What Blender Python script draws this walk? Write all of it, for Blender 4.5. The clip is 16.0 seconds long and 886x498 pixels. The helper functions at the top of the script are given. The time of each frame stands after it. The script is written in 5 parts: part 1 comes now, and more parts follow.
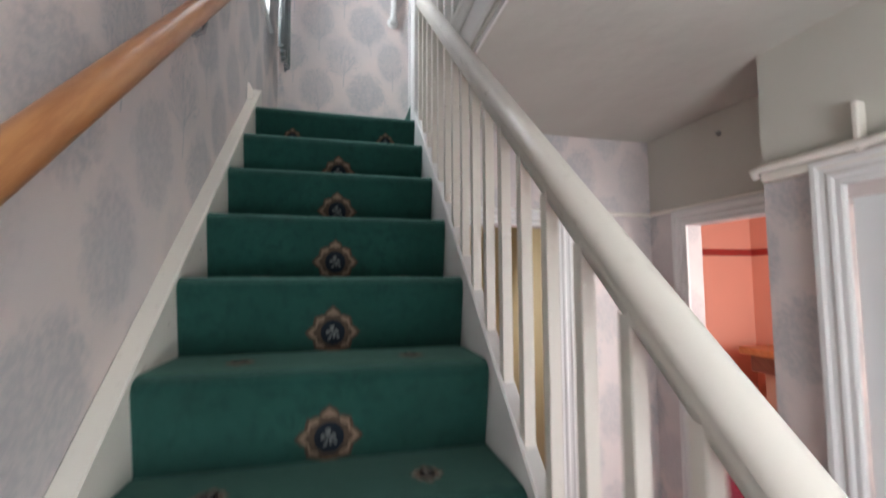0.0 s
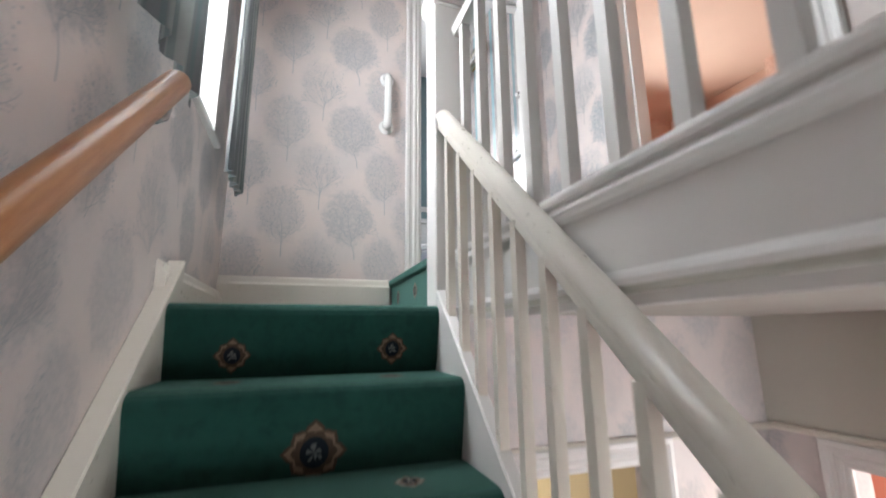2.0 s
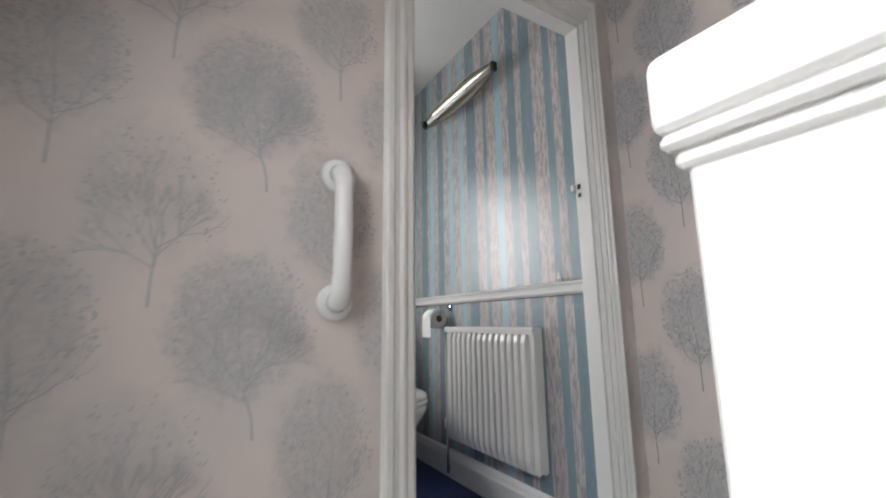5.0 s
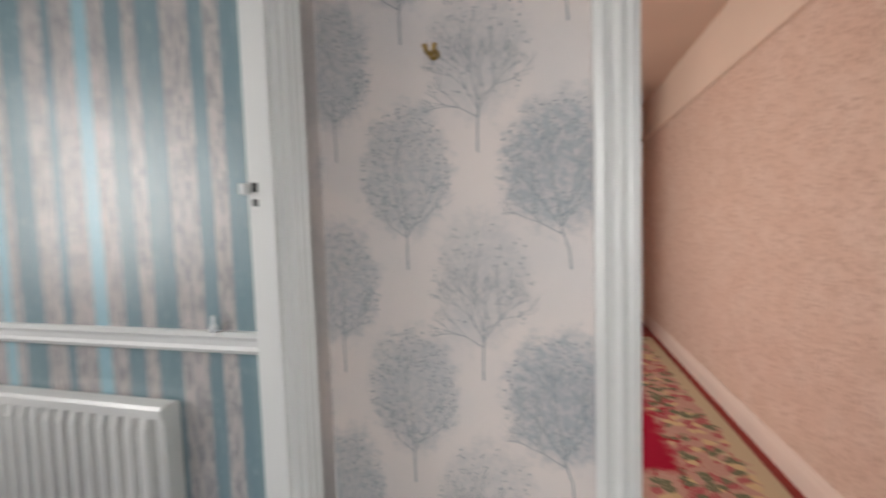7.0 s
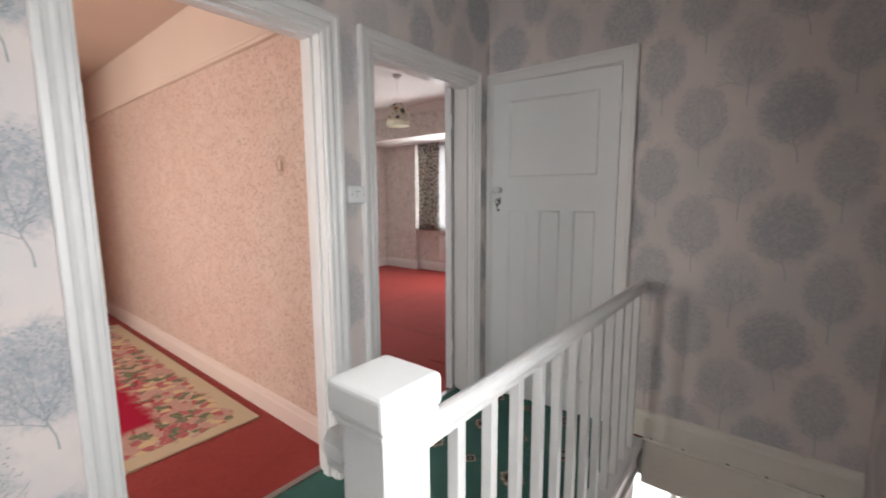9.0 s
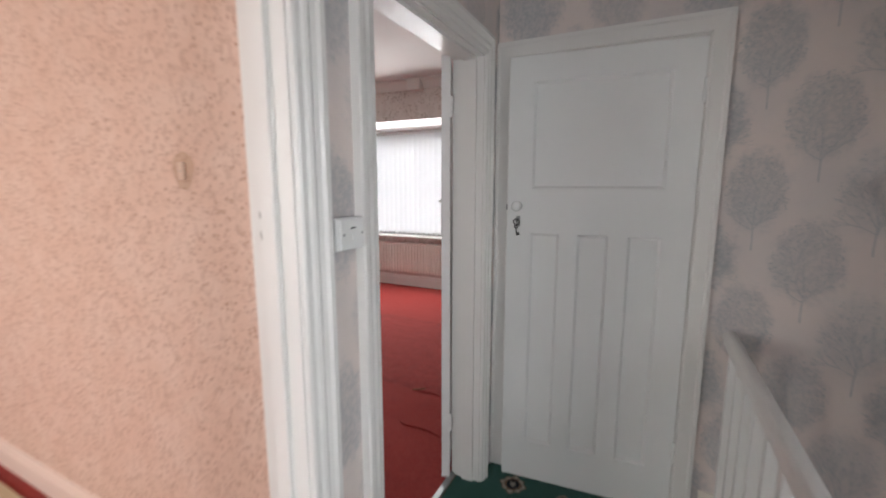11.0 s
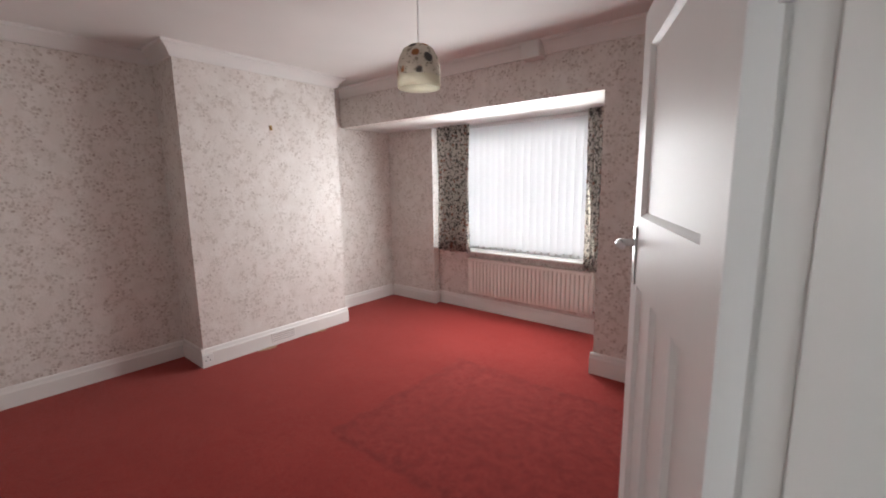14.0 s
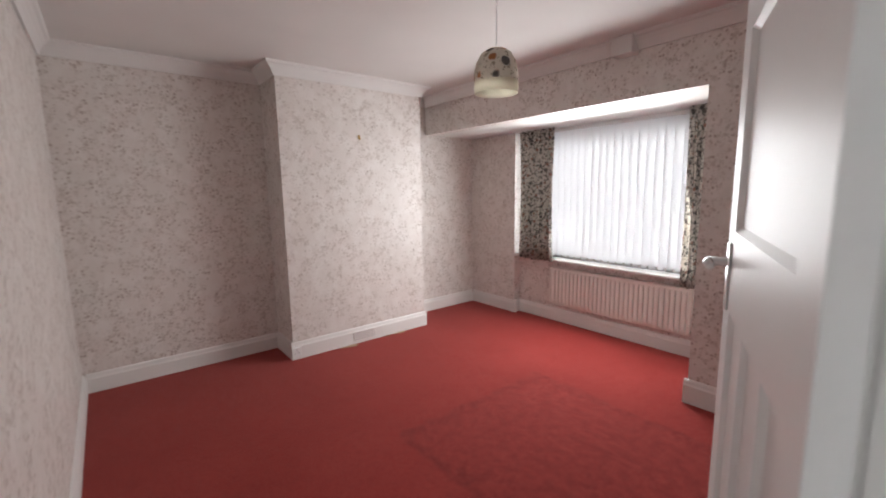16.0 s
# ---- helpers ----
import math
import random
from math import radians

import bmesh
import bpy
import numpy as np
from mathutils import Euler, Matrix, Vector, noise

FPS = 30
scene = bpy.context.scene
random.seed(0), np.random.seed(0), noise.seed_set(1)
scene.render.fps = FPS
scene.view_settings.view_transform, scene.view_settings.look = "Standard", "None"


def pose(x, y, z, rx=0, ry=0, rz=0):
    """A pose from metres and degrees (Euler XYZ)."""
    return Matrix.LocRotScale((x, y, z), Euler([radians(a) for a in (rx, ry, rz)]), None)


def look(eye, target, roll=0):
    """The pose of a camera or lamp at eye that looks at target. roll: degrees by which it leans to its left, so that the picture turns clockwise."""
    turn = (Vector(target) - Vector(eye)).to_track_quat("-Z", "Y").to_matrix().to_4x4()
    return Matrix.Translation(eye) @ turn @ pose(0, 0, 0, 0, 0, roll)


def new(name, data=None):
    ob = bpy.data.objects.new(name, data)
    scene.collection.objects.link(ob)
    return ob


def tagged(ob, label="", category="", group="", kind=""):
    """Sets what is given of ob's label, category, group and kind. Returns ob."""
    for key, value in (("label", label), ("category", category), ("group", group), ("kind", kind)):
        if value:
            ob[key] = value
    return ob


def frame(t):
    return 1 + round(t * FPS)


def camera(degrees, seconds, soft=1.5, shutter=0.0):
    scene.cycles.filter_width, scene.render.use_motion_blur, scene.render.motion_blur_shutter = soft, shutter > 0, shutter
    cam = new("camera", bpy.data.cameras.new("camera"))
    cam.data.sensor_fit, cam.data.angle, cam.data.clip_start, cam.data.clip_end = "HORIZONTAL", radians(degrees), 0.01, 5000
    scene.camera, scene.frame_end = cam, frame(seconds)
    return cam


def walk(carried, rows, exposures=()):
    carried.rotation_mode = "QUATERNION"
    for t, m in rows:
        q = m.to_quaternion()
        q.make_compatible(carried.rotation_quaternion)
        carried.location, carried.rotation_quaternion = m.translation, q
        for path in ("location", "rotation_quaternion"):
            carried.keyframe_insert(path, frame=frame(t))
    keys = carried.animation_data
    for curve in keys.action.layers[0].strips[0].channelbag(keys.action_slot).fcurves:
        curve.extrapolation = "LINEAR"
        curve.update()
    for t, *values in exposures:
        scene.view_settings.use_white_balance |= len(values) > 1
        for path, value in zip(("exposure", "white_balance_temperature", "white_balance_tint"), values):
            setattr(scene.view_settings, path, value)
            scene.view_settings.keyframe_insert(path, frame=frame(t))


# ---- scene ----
cam = camera(93.5, 16.0, soft=1.8, shutter=0.5)
PATH = [
    (0, (0.429, -2.944, -1.008), (0.895, -1.005, -0.862), -0.2),
    (0.5, (0.369, -2.738, -0.817), (0.927, -0.847, -0.484), -0.6),
    (1, (0.352, -2.59, -0.648), (0.943, -0.721, -0.249), -0.8),
    (1.5, (0.343, -2.346, -0.465), (0.95, -0.483, -0.062), -0.9),
    (2, (0.359, -2.185, -0.29), (0.988, -0.33, 0.111), -0.6),
    (2.5, (0.36, -1.958, -0.083), (1.008, -0.111, 0.33), -0.5),
    (3, (0.334, -1.77, 0.15), (1.0, 0.071, 0.558), -0.5),
    (3.5, (0.32, -1.509, 0.375), (1.019, 0.321, 0.776), -0.8),
    (4.7, (0.42, -1.02, 0.75), (1.38, 0.71, 1.1), -1.1),
    (5.8, (0.681, -0.662, 1.032), (1.999, 0.823, 1.274), -1.4),
    (6, (0.703, -0.56, 1.082), (2.175, 0.781, 1.264), -1.9),
    (6.5, (0.789, -0.507, 1.177), (2.527, 0.481, 1.222), -1.8),
    (7, (0.92, -0.527, 1.22), (2.855, -0.035, 1.102), -1.8),
    (7.5, (0.832, -0.517, 1.246), (2.806, -0.78, 1.062), -1.3),
    (8, (0.656, -0.482, 1.274), (2.418, -1.403, 1.054), -0.9),
    (8.5, (0.458, -0.442, 1.278), (1.928, -1.778, 1.043), -0.6),
    (9, (0.337, -0.407, 1.299), (1.583, -1.95, 1.04), -0.3),
    (10.2, (0.72, -0.42, 1.36), (1.705, -2.126, 1.06), 0.0),
    (10.8, (1.08, -0.68, 1.4), (1.99, -2.435, 1.1), 0.0),
    (11.4, (1.331, -1.141, 1.437), (2.161, -2.935, 1.135), 0.0),
    (12, (1.518, -1.421, 1.459), (2.424, -3.176, 1.143), -0.2),
    (12.5, (1.68, -1.68, 1.465), (2.692, -3.362, 1.144), -0.4),
    (13, (1.775, -1.788, 1.484), (2.904, -3.408, 1.163), -0.6),
    (13.5, (1.867, -1.831, 1.501), (3.071, -3.396, 1.182), -0.8),
    (14, (1.951, -1.854, 1.5), (3.196, -3.388, 1.186), -0.8),
    (14.5, (2.012, -1.863, 1.504), (3.289, -3.371, 1.195), -0.8),
    (15, (2.055, -1.893, 1.526), (3.388, -3.352, 1.224), -0.9),
    (15.5, (2.065, -1.925, 1.531), (3.489, -3.299, 1.235), -1.0),
    (16, (1.926, -1.947, 1.51), (3.466, -3.191, 1.225), -0.9),
]
walk(cam, [(t, look(e, g, r)) for t, e, g, r in PATH], [(0, 0.26, 6250, 10), (0.5, 0.32, 6250, 10), (1.5, 0.55, 6250, 10), (2, 0.48, 6430, 10), (2.5, 0.16, 6430, 10), (3, -0.18, 6430, 10), (3.5, -0.5, 6430, 10), (5.8, -0.45, 6750, 10), (6.2, -0.48, 6750, 10), (7, -0.38, 6750, 10), (7.5, -0.32, 6750, 10), (8, -0.14, 6750, 10), (8.5, -0.08, 6750, 10), (9, 0.04, 6600, 10), (11.5, 0.06, 6500, 10), (12, -0.05, 6500, 10), (12.5, 0.1, 6500, 10), (13.5, 0.02, 6500, 10), (16, 0, 6500, 10)])

# ---- world and large lights ----
world = bpy.data.worlds.new("world")
scene.world = world
world.use_nodes = True
wn = world.node_tree
sky = wn.nodes.new("ShaderNodeTexSky")
sky.sky_type = "NISHITA"
sky.sun_disc = False
sky.sun_elevation = radians(40)
sky.sun_rotation = radians(200)
wn.links.new(sky.outputs[0], wn.nodes["Background"].inputs[0])
wn.nodes["Background"].inputs[1].default_value = 0.1


def window_light(name, at, aim, w, h, power, color=(1, 1, 1), spread=180):
    d = bpy.data.lights.new(name, "AREA")
    d.shape, d.size, d.size_y, d.energy, d.color, d.spread = "RECTANGLE", w, h, power, color, radians(spread)
    ob = new(name, d)
    ob.matrix_world = look(at, aim)
    return ob


sun_data = bpy.data.lights.new("sun", "SUN")
sun_data.energy, sun_data.angle, sun_data.color = 0.8, radians(15), (1, 0.97, 0.93)
sun = new("sun", sun_data)
sun.matrix_world = look((0, 0, 20), (4, 14, 0))

window_light("stair_window_light", (-0.17, -0.84, 1.22), (0.8, -0.95, 0.1), 0.85, 1.3, 13, (0.92, 0.96, 1))
window_light("stair_sky_light", (-0.58, -0.84, 1.9), (0.5, -0.86, -0.1), 0.9, 0.75, 42, (0.9, 0.955, 1))
window_light("bay_window_light", (3.98, -5.66, 1.36), (3.98, -4, 1.1), 1.36, 1.2, 58, (0.97, 0.99, 1))
# lamp added at an assumed, unseen back bedroom window
window_light("back_bedroom_light", (3.7, 1.72, 1.4), (3.7, 0, 1.1), 1.4, 1.15, 56, (1, 0.97, 0.93), 140)
window_light("bathroom_light", (0.82, 1.7, 1.45), (0.95, 0, 1.2), 0.6, 0.85, 26, (0.99, 0.99, 1))
window_light("front_door_light", (0.92, -4.55, -1.5), (0.9, -3, -1.3), 1.3, 1.6, 47, (0.93, 0.965, 1))
# added fill for the pink room and kitchen, which have no window built
window_light("pink_room_fill", (3.2, -2.4, -1.2), (3.2, 0, -1.5), 1.4, 1.2, 42, (1, 0.96, 0.92))
window_light("kitchen_fill", (1.3, 1.1, -1.2), (1.3, 0, -1.5), 1.0, 1.0, 16, (1, 0.97, 0.9))
window_light("box_room_light", (1.05, -4.75, 1.4), (1.05, -3, 1.2), 1.0, 1.1, 18, (1, 0.98, 0.95))

# ---- materials ----
def material(name, color, rough=0.5, metal=0.0, spec=0.5, sub=0.0, coat=0.0):
    m = bpy.data.materials.new(name)
    m.use_nodes = True
    b = m.node_tree.nodes["Principled BSDF"]
    b.inputs["Base Color"].default_value = (*color, 1)
    b.inputs["Roughness"].default_value = rough
    b.inputs["Metallic"].default_value = metal
    b.inputs["Specular IOR Level"].default_value = spec
    b.inputs["Coat Weight"].default_value = coat
    return m


class Nodes:
    """A short hand for building a material's nodes."""

    def __init__(self, m):
        self.m, self.t = m, m.node_tree
        self.b = self.t.nodes["Principled BSDF"]
        self.geo = self.t.nodes.new("ShaderNodeNewGeometry")

    def put(self, socket, value):
        if isinstance(value, bpy.types.NodeSocket):
            self.t.links.new(value, socket)
        elif isinstance(value, tuple) and len(value) == 3 and socket.type == "RGBA":
            socket.default_value = (*value, 1)
        else:
            socket.default_value = value

    def pos(self):
        return self.geo.outputs["Position"]

    def math(self, op, a, b=0.0, c=0.0):
        n = self.t.nodes.new("ShaderNodeMath")
        n.operation = op
        for s, v in zip(n.inputs, (a, b, c)):
            self.put(s, v)
        return n.outputs[0]

    def vec(self, op, a, b=(0, 0, 0)):
        n = self.t.nodes.new("ShaderNodeVectorMath")
        n.operation = op
        self.put(n.inputs[0], a)
        self.put(n.inputs[1], b)
        return n.outputs[0]

    def xyz(self, v):
        n = self.t.nodes.new("ShaderNodeSeparateXYZ")
        self.put(n.inputs[0], v)
        return n.outputs

    def join(self, x, y, z):
        n = self.t.nodes.new("ShaderNodeCombineXYZ")
        for s, v in zip(n.inputs, (x, y, z)):
            self.put(s, v)
        return n.outputs[0]

    def noise(self, v, scale, detail=3.0, rough=0.5, out=0):
        n = self.t.nodes.new("ShaderNodeTexNoise")
        self.put(n.inputs["Vector"], v)
        n.inputs["Scale"].default_value, n.inputs["Detail"].default_value, n.inputs["Roughness"].default_value = scale, detail, rough
        return n.outputs[out]

    def voronoi(self, v, scale, feature="F1", out="Distance"):
        n = self.t.nodes.new("ShaderNodeTexVoronoi")
        n.feature = feature
        self.put(n.inputs["Vector"], v)
        n.inputs["Scale"].default_value = scale
        return n.outputs[out]

    def ramp(self, f, lo, hi, a=0.0, b=1.0):
        n = self.t.nodes.new("ShaderNodeMapRange")
        n.interpolation_type = "SMOOTHSTEP"
        for s, v in zip(n.inputs, (f, lo, hi, a, b)):
            self.put(s, v)
        return n.outputs[0]

    def mix(self, f, a, b, how="MIX"):
        n = self.t.nodes.new("ShaderNodeMix")
        n.data_type, n.blend_type = "RGBA", how
        self.put(n.inputs[0], f)
        self.put(n.inputs[6], a)
        self.put(n.inputs[7], b)
        return n.outputs[2]

    def color(self, c):
        self.put(self.b.inputs["Base Color"], c)

    def rough(self, r):
        self.put(self.b.inputs["Roughness"], r)

    def bump(self, h, strength=0.2, dist=0.002):
        n = self.t.nodes.new("ShaderNodeBump")
        n.inputs["Strength"].default_value, n.inputs["Distance"].default_value = strength, dist
        self.put(n.inputs["Height"], h)
        self.t.links.new(n.outputs[0], self.b.inputs["Normal"])


def paint(name, color, rough=0.35, wear=0.06, orange=0.15, spec=0.5, relief=0.0008):
    """Brushed or rolled paint: faint blotches, a little grime and an uneven surface."""
    m = material(name, color, rough, spec=spec)
    n = Nodes(m)
    big = n.noise(n.pos(), 1.4, 2)
    fine = n.noise(n.pos(), 45.0, 2)
    dark = tuple(c * (1 - 1.3 * wear) for c in color)
    worn = tuple(c * (1 - 1.1 * wear) for c in color)
    c = n.mix(n.ramp(big, 0.3, 0.75), color, dark)
    n.color(n.mix(n.ramp(fine, 0.55, 0.85, 0, 0.3), c, worn))
    n.rough(n.ramp(fine, 0.2, 0.8, rough * 0.97, rough * 1.05))
    if orange >= 0.2:
        n.bump(n.noise(n.pos(), 12.0, 2), orange, relief)
    return m


def carpet(name, color, dark, worn):
    """Short pile: tufts, traffic shading at large scale."""
    m = material(name, color, 0.95, spec=0.15)
    n = Nodes(m)
    pile = n.noise(n.pos(), 420.0, 2)
    tread = n.noise(n.pos(), 2.2, 5, 0.6)
    patch = n.noise(n.pos(), 9.0, 4, 0.6)
    c = n.mix(n.ramp(tread, 0.35, 0.7), color, worn)
    c = n.mix(n.ramp(patch, 0.5, 0.8, 0, 0.5), c, dark)
    c = n.mix(n.ramp(n.noise(n.pos(), 34.0, 4, 0.65), 0.46, 0.66, 0, 0.5), c, dark)
    c = n.mix(n.ramp(pile, 0.3, 0.75, 0, 0.45), c, dark)
    n.color(c)
    n.b.inputs["Sheen Weight"].default_value = 0.12
    n.bump(pile, 0.6, 0.004)
    return m


def wall_axes(n):
    """Along the wall and up it, whichever way the wall runs."""
    x, y, z = n.xyz(n.pos())
    return n.math("ADD", x, y), z


TREE_P, TREE_V = 0.1715, 0.507                 # the paper's column pitch and its vertical repeat


def tree_paper(name, run, start, low, ink):
    """Grey trees in a half-drop repeat of four columns. run: 1 or -1, the way the columns run along x + y; start: where a first column
    stands on that line; low: the height of the foot of its trees; ink: how heavy the print is."""
    m = material(name, (0.68, 0.6, 0.56), 0.55, spec=0.35)
    n = Nodes(m)
    along, v = wall_axes(n)
    u = n.math("SUBTRACT", n.math("MULTIPLY", along, run), start * run)
    rag = n.math("MULTIPLY", n.math("SUBTRACT", n.noise(n.pos(), 26.0, 5, 0.75), 0.5), 1.15)
    total = None
    for odd in (0, 1):
        a = n.math("ADD", n.math("DIVIDE", n.math("SUBTRACT", u, TREE_P * odd), 2 * TREE_P), 0.5)
        second = n.math("MODULO", n.math("ADD", n.math("FLOOR", a), 1000.0), 2.0)
        b = n.math("DIVIDE", n.math("SUBTRACT", v, low + 0.25 * odd), TREE_V)
        fu = n.math("MULTIPLY", n.math("SUBTRACT", n.math("FRACT", a), 0.5), 2 * TREE_P)
        fv = n.math("MULTIPLY", n.math("FRACT", b), TREE_V)
        wide = n.math("ADD", (0.098, 0.112)[odd], n.math("MULTIPLY", second, (0.014, 0.022)[odd]))
        dense = n.math("ADD", (0.82, 0.72)[odd], n.math("MULTIPLY", second, (-0.4, 0.28)[odd]))
        ex = n.math("POWER", n.math("ABSOLUTE", n.math("DIVIDE", fu, wide)), 2.0)
        ey = n.math("POWER", n.math("ABSOLUTE", n.math("DIVIDE", n.math("SUBTRACT", fv, 0.225), 0.155)), 2.0)
        r = n.math("ADD", n.math("SQRT", n.math("ADD", ex, ey)), rag)
        crown = n.math("MULTIPLY", n.ramp(r, 1.12, 0.7), dense)
        total = crown if total is None else n.math("MAXIMUM", total, crown)
    leaf = n.voronoi(n.pos(), 150.0)
    twig = n.noise(n.pos(), 60.0, 4, 0.75)
    body = n.math("MULTIPLY", total, n.math("MAXIMUM", n.ramp(twig, 0.4, 0.6, 0.5, 1.0), n.ramp(leaf, 0.36, 0.2, 0.0, 1.0)))
    haze = n.ramp(n.noise(n.pos(), 4.0, 3), 0.35, 0.7)
    base = n.mix(haze, (0.7, 0.61, 0.575), (0.635, 0.575, 0.56))
    n.color(n.mix(n.math("MULTIPLY", body, ink), base, (0.36, 0.38, 0.405)))
    n.rough(n.ramp(body, 0, 1, 0.48, 0.6))
    n.bump(n.noise(n.pos(), 140.0, 2), 0.12, 0.002)
    return m


def floral_paper(name, base, fleck, light, k=1.0, gloss=0.4, gather=0.42):
    """Embossed wallpaper strewn with drifts of small leaves."""
    m = material(name, base, 0.45, spec=0.4)
    n = Nodes(m)
    warp = n.vec("ADD", n.pos(), n.vec("MULTIPLY", n.noise(n.pos(), 24.0 * k, 2, 0.5, 1), (0.03, 0.03, 0.03)))
    drift = n.ramp(n.noise(n.pos(), 11.0 * k, 3, 0.6), gather, gather + 0.18)
    cell = n.voronoi(warp, 62.0 * k)
    pick = n.xyz(n.voronoi(warp, 62.0 * k, out="Color"))
    leaf = n.math("MULTIPLY", n.ramp(cell, 0.58, 0.22), n.ramp(pick[0], 0.35, 0.5))
    wash = n.ramp(n.noise(n.pos(), 38.0 * k, 4, 0.65), 0.48, 0.66)
    spot = n.math("MULTIPLY", drift, n.math("MAXIMUM", n.math("MULTIPLY", leaf, n.ramp(pick[1], 0.0, 1.0, 0.35, 1.0)), n.math("MULTIPLY", wash, 0.62)))
    stray = n.math("MULTIPLY", n.math("MULTIPLY", leaf, n.ramp(pick[2], 0.8, 0.84)), 0.6)
    spot = n.math("MAXIMUM", spot, stray)
    pale = n.ramp(n.noise(n.pos(), 9.0, 3), 0.42, 0.65)
    c = n.mix(n.math("MULTIPLY", pale, 0.7), base, light)
    n.color(n.mix(spot, c, fleck))
    n.rough(n.ramp(spot, 0, 1, gloss, 0.65))
    n.bump(n.math("ADD", n.noise(n.pos(), 70.0, 3), n.math("MULTIPLY", spot, 0.7)), 0.4, 0.004)
    return m


def plank_paper():
    """Bathroom paper printed as upright painted boards, with a glossy face."""
    m = material("board_wallpaper", (0.3, 0.4, 0.45), 0.22, spec=0.5)
    n = Nodes(m)
    u, v = wall_axes(n)
    wob = n.math("MULTIPLY", n.math("SUBTRACT", n.noise(n.join(n.math("MULTIPLY", u, 6.0), n.math("MULTIPLY", v, 2.5), 0.0), 2.0, 5, 0.7), 0.5), 0.014)
    sway = n.math("MULTIPLY", n.noise(n.join(n.math("MULTIPLY", u, 11.0), 0.0, 0.0), 1.0, 1), 0.14)
    cells = n.math("DIVIDE", n.math("ADD", n.math("ADD", u, wob), sway), 0.058)
    idx = n.math("FLOOR", cells)
    wn_ = n.t.nodes.new("ShaderNodeTexWhiteNoise")
    wn_.noise_dimensions = "1D"
    n.put(wn_.inputs["W"], idx)
    r = wn_.outputs["Value"]
    bareness = n.math("MULTIPLY", n.math("MODULO", n.math("ADD", idx, 1000.0), 2.0), n.ramp(r, 0.12, 0.14))
    tone = n.noise(n.join(n.math("MULTIPLY", u, 14.0), n.math("MULTIPLY", v, 1.6), 0.0), 2.0, 4, 0.6)
    teal = n.mix(tone, (0.15, 0.225, 0.25), (0.26, 0.345, 0.37))
    sky_blue = n.mix(tone, (0.26, 0.43, 0.5), (0.4, 0.58, 0.63))
    cool = n.mix(n.ramp(r, 0.52, 0.54), teal, sky_blue)
    flake = n.noise(n.join(n.math("MULTIPLY", u, 34.0), n.math("MULTIPLY", v, 6.0), 0.0), 2.2, 6, 0.75)
    bare = n.mix(n.ramp(flake, 0.46, 0.57, 0, 0.85), (0.53, 0.47, 0.455), (0.25, 0.25, 0.255))
    c = n.mix(bareness, cool, bare)
    grain = n.noise(n.join(n.math("MULTIPLY", u, 60.0), n.math("MULTIPLY", v, 5.0), 0.0), 2.0, 5, 0.75)
    c = n.mix(n.ramp(grain, 0.52, 0.72, 0, 0.35), c, (0.36, 0.37, 0.375))
    n.color(c)
    n.rough(n.ramp(flake, 0.35, 0.65, 0.1, 0.3))
    n.bump(n.math("ADD", grain, n.math("MULTIPLY", flake, 1.2)), 0.25, 0.004)
    return m


def wood(name, light, dark, rough=0.35):
    m = material(name, light, rough)
    n = Nodes(m)
    x, y, z = n.xyz(n.pos())
    g = n.noise(n.join(n.math("MULTIPLY", x, 30.0), n.math("MULTIPLY", n.math("ADD", y, z), 3.0), n.math("MULTIPLY", n.math("SUBTRACT", z, y), 30.0)), 1.6, 5, 0.6)
    n.color(n.mix(n.ramp(g, 0.35, 0.7), light, dark))
    n.bump(g, 0.1, 0.002)
    return m


def striped_cloth():
    """Grey curtain with paler and teal upright stripes."""
    m = material("grey_striped_curtain", (0.3, 0.32, 0.32), 0.85, spec=0.25)
    n = Nodes(m)
    x, y, z = n.xyz(n.pos())
    w = n.math("SINE", n.math("MULTIPLY", y, 75.0))
    w2 = n.math("SINE", n.math("MULTIPLY", y, 190.0))
    c = n.mix(n.ramp(w, -0.2, 0.3), (0.26, 0.275, 0.28), (0.42, 0.44, 0.43))
    c = n.mix(n.ramp(w2, 0.5, 0.8, 0, 0.6), c, (0.2, 0.27, 0.27))
    n.color(c)
    n.bump(n.noise(n.pos(), 400.0, 1), 0.2, 0.001)
    return m


def floral_cloth(name="floral_curtain_cloth", ground=(0.62, 0.58, 0.53), leafc=(0.2, 0.19, 0.175), flower=(0.34, 0.19, 0.15), size=19.0, cover=0.5):
    m = material(name, ground, 0.9, spec=0.2)
    n = Nodes(m)
    v = n.vec("ADD", n.pos(), (0.3, 0.1, 0.7))
    cell = n.voronoi(v, size)
    hue = n.xyz(n.voronoi(v, size, out="Color"))
    leaf = n.noise(n.pos(), 38.0, 3, 0.6)
    c = n.mix(n.ramp(leaf, cover, cover + 0.08), ground, leafc)
    tone = n.mix(n.ramp(hue[0], 0.4, 0.6), flower, (0.14, 0.13, 0.125))
    c = n.mix(n.ramp(n.math("ADD", cell, n.math("MULTIPLY", leaf, 0.3)), 0.52, 0.4), c, tone)
    n.color(c)
    return m


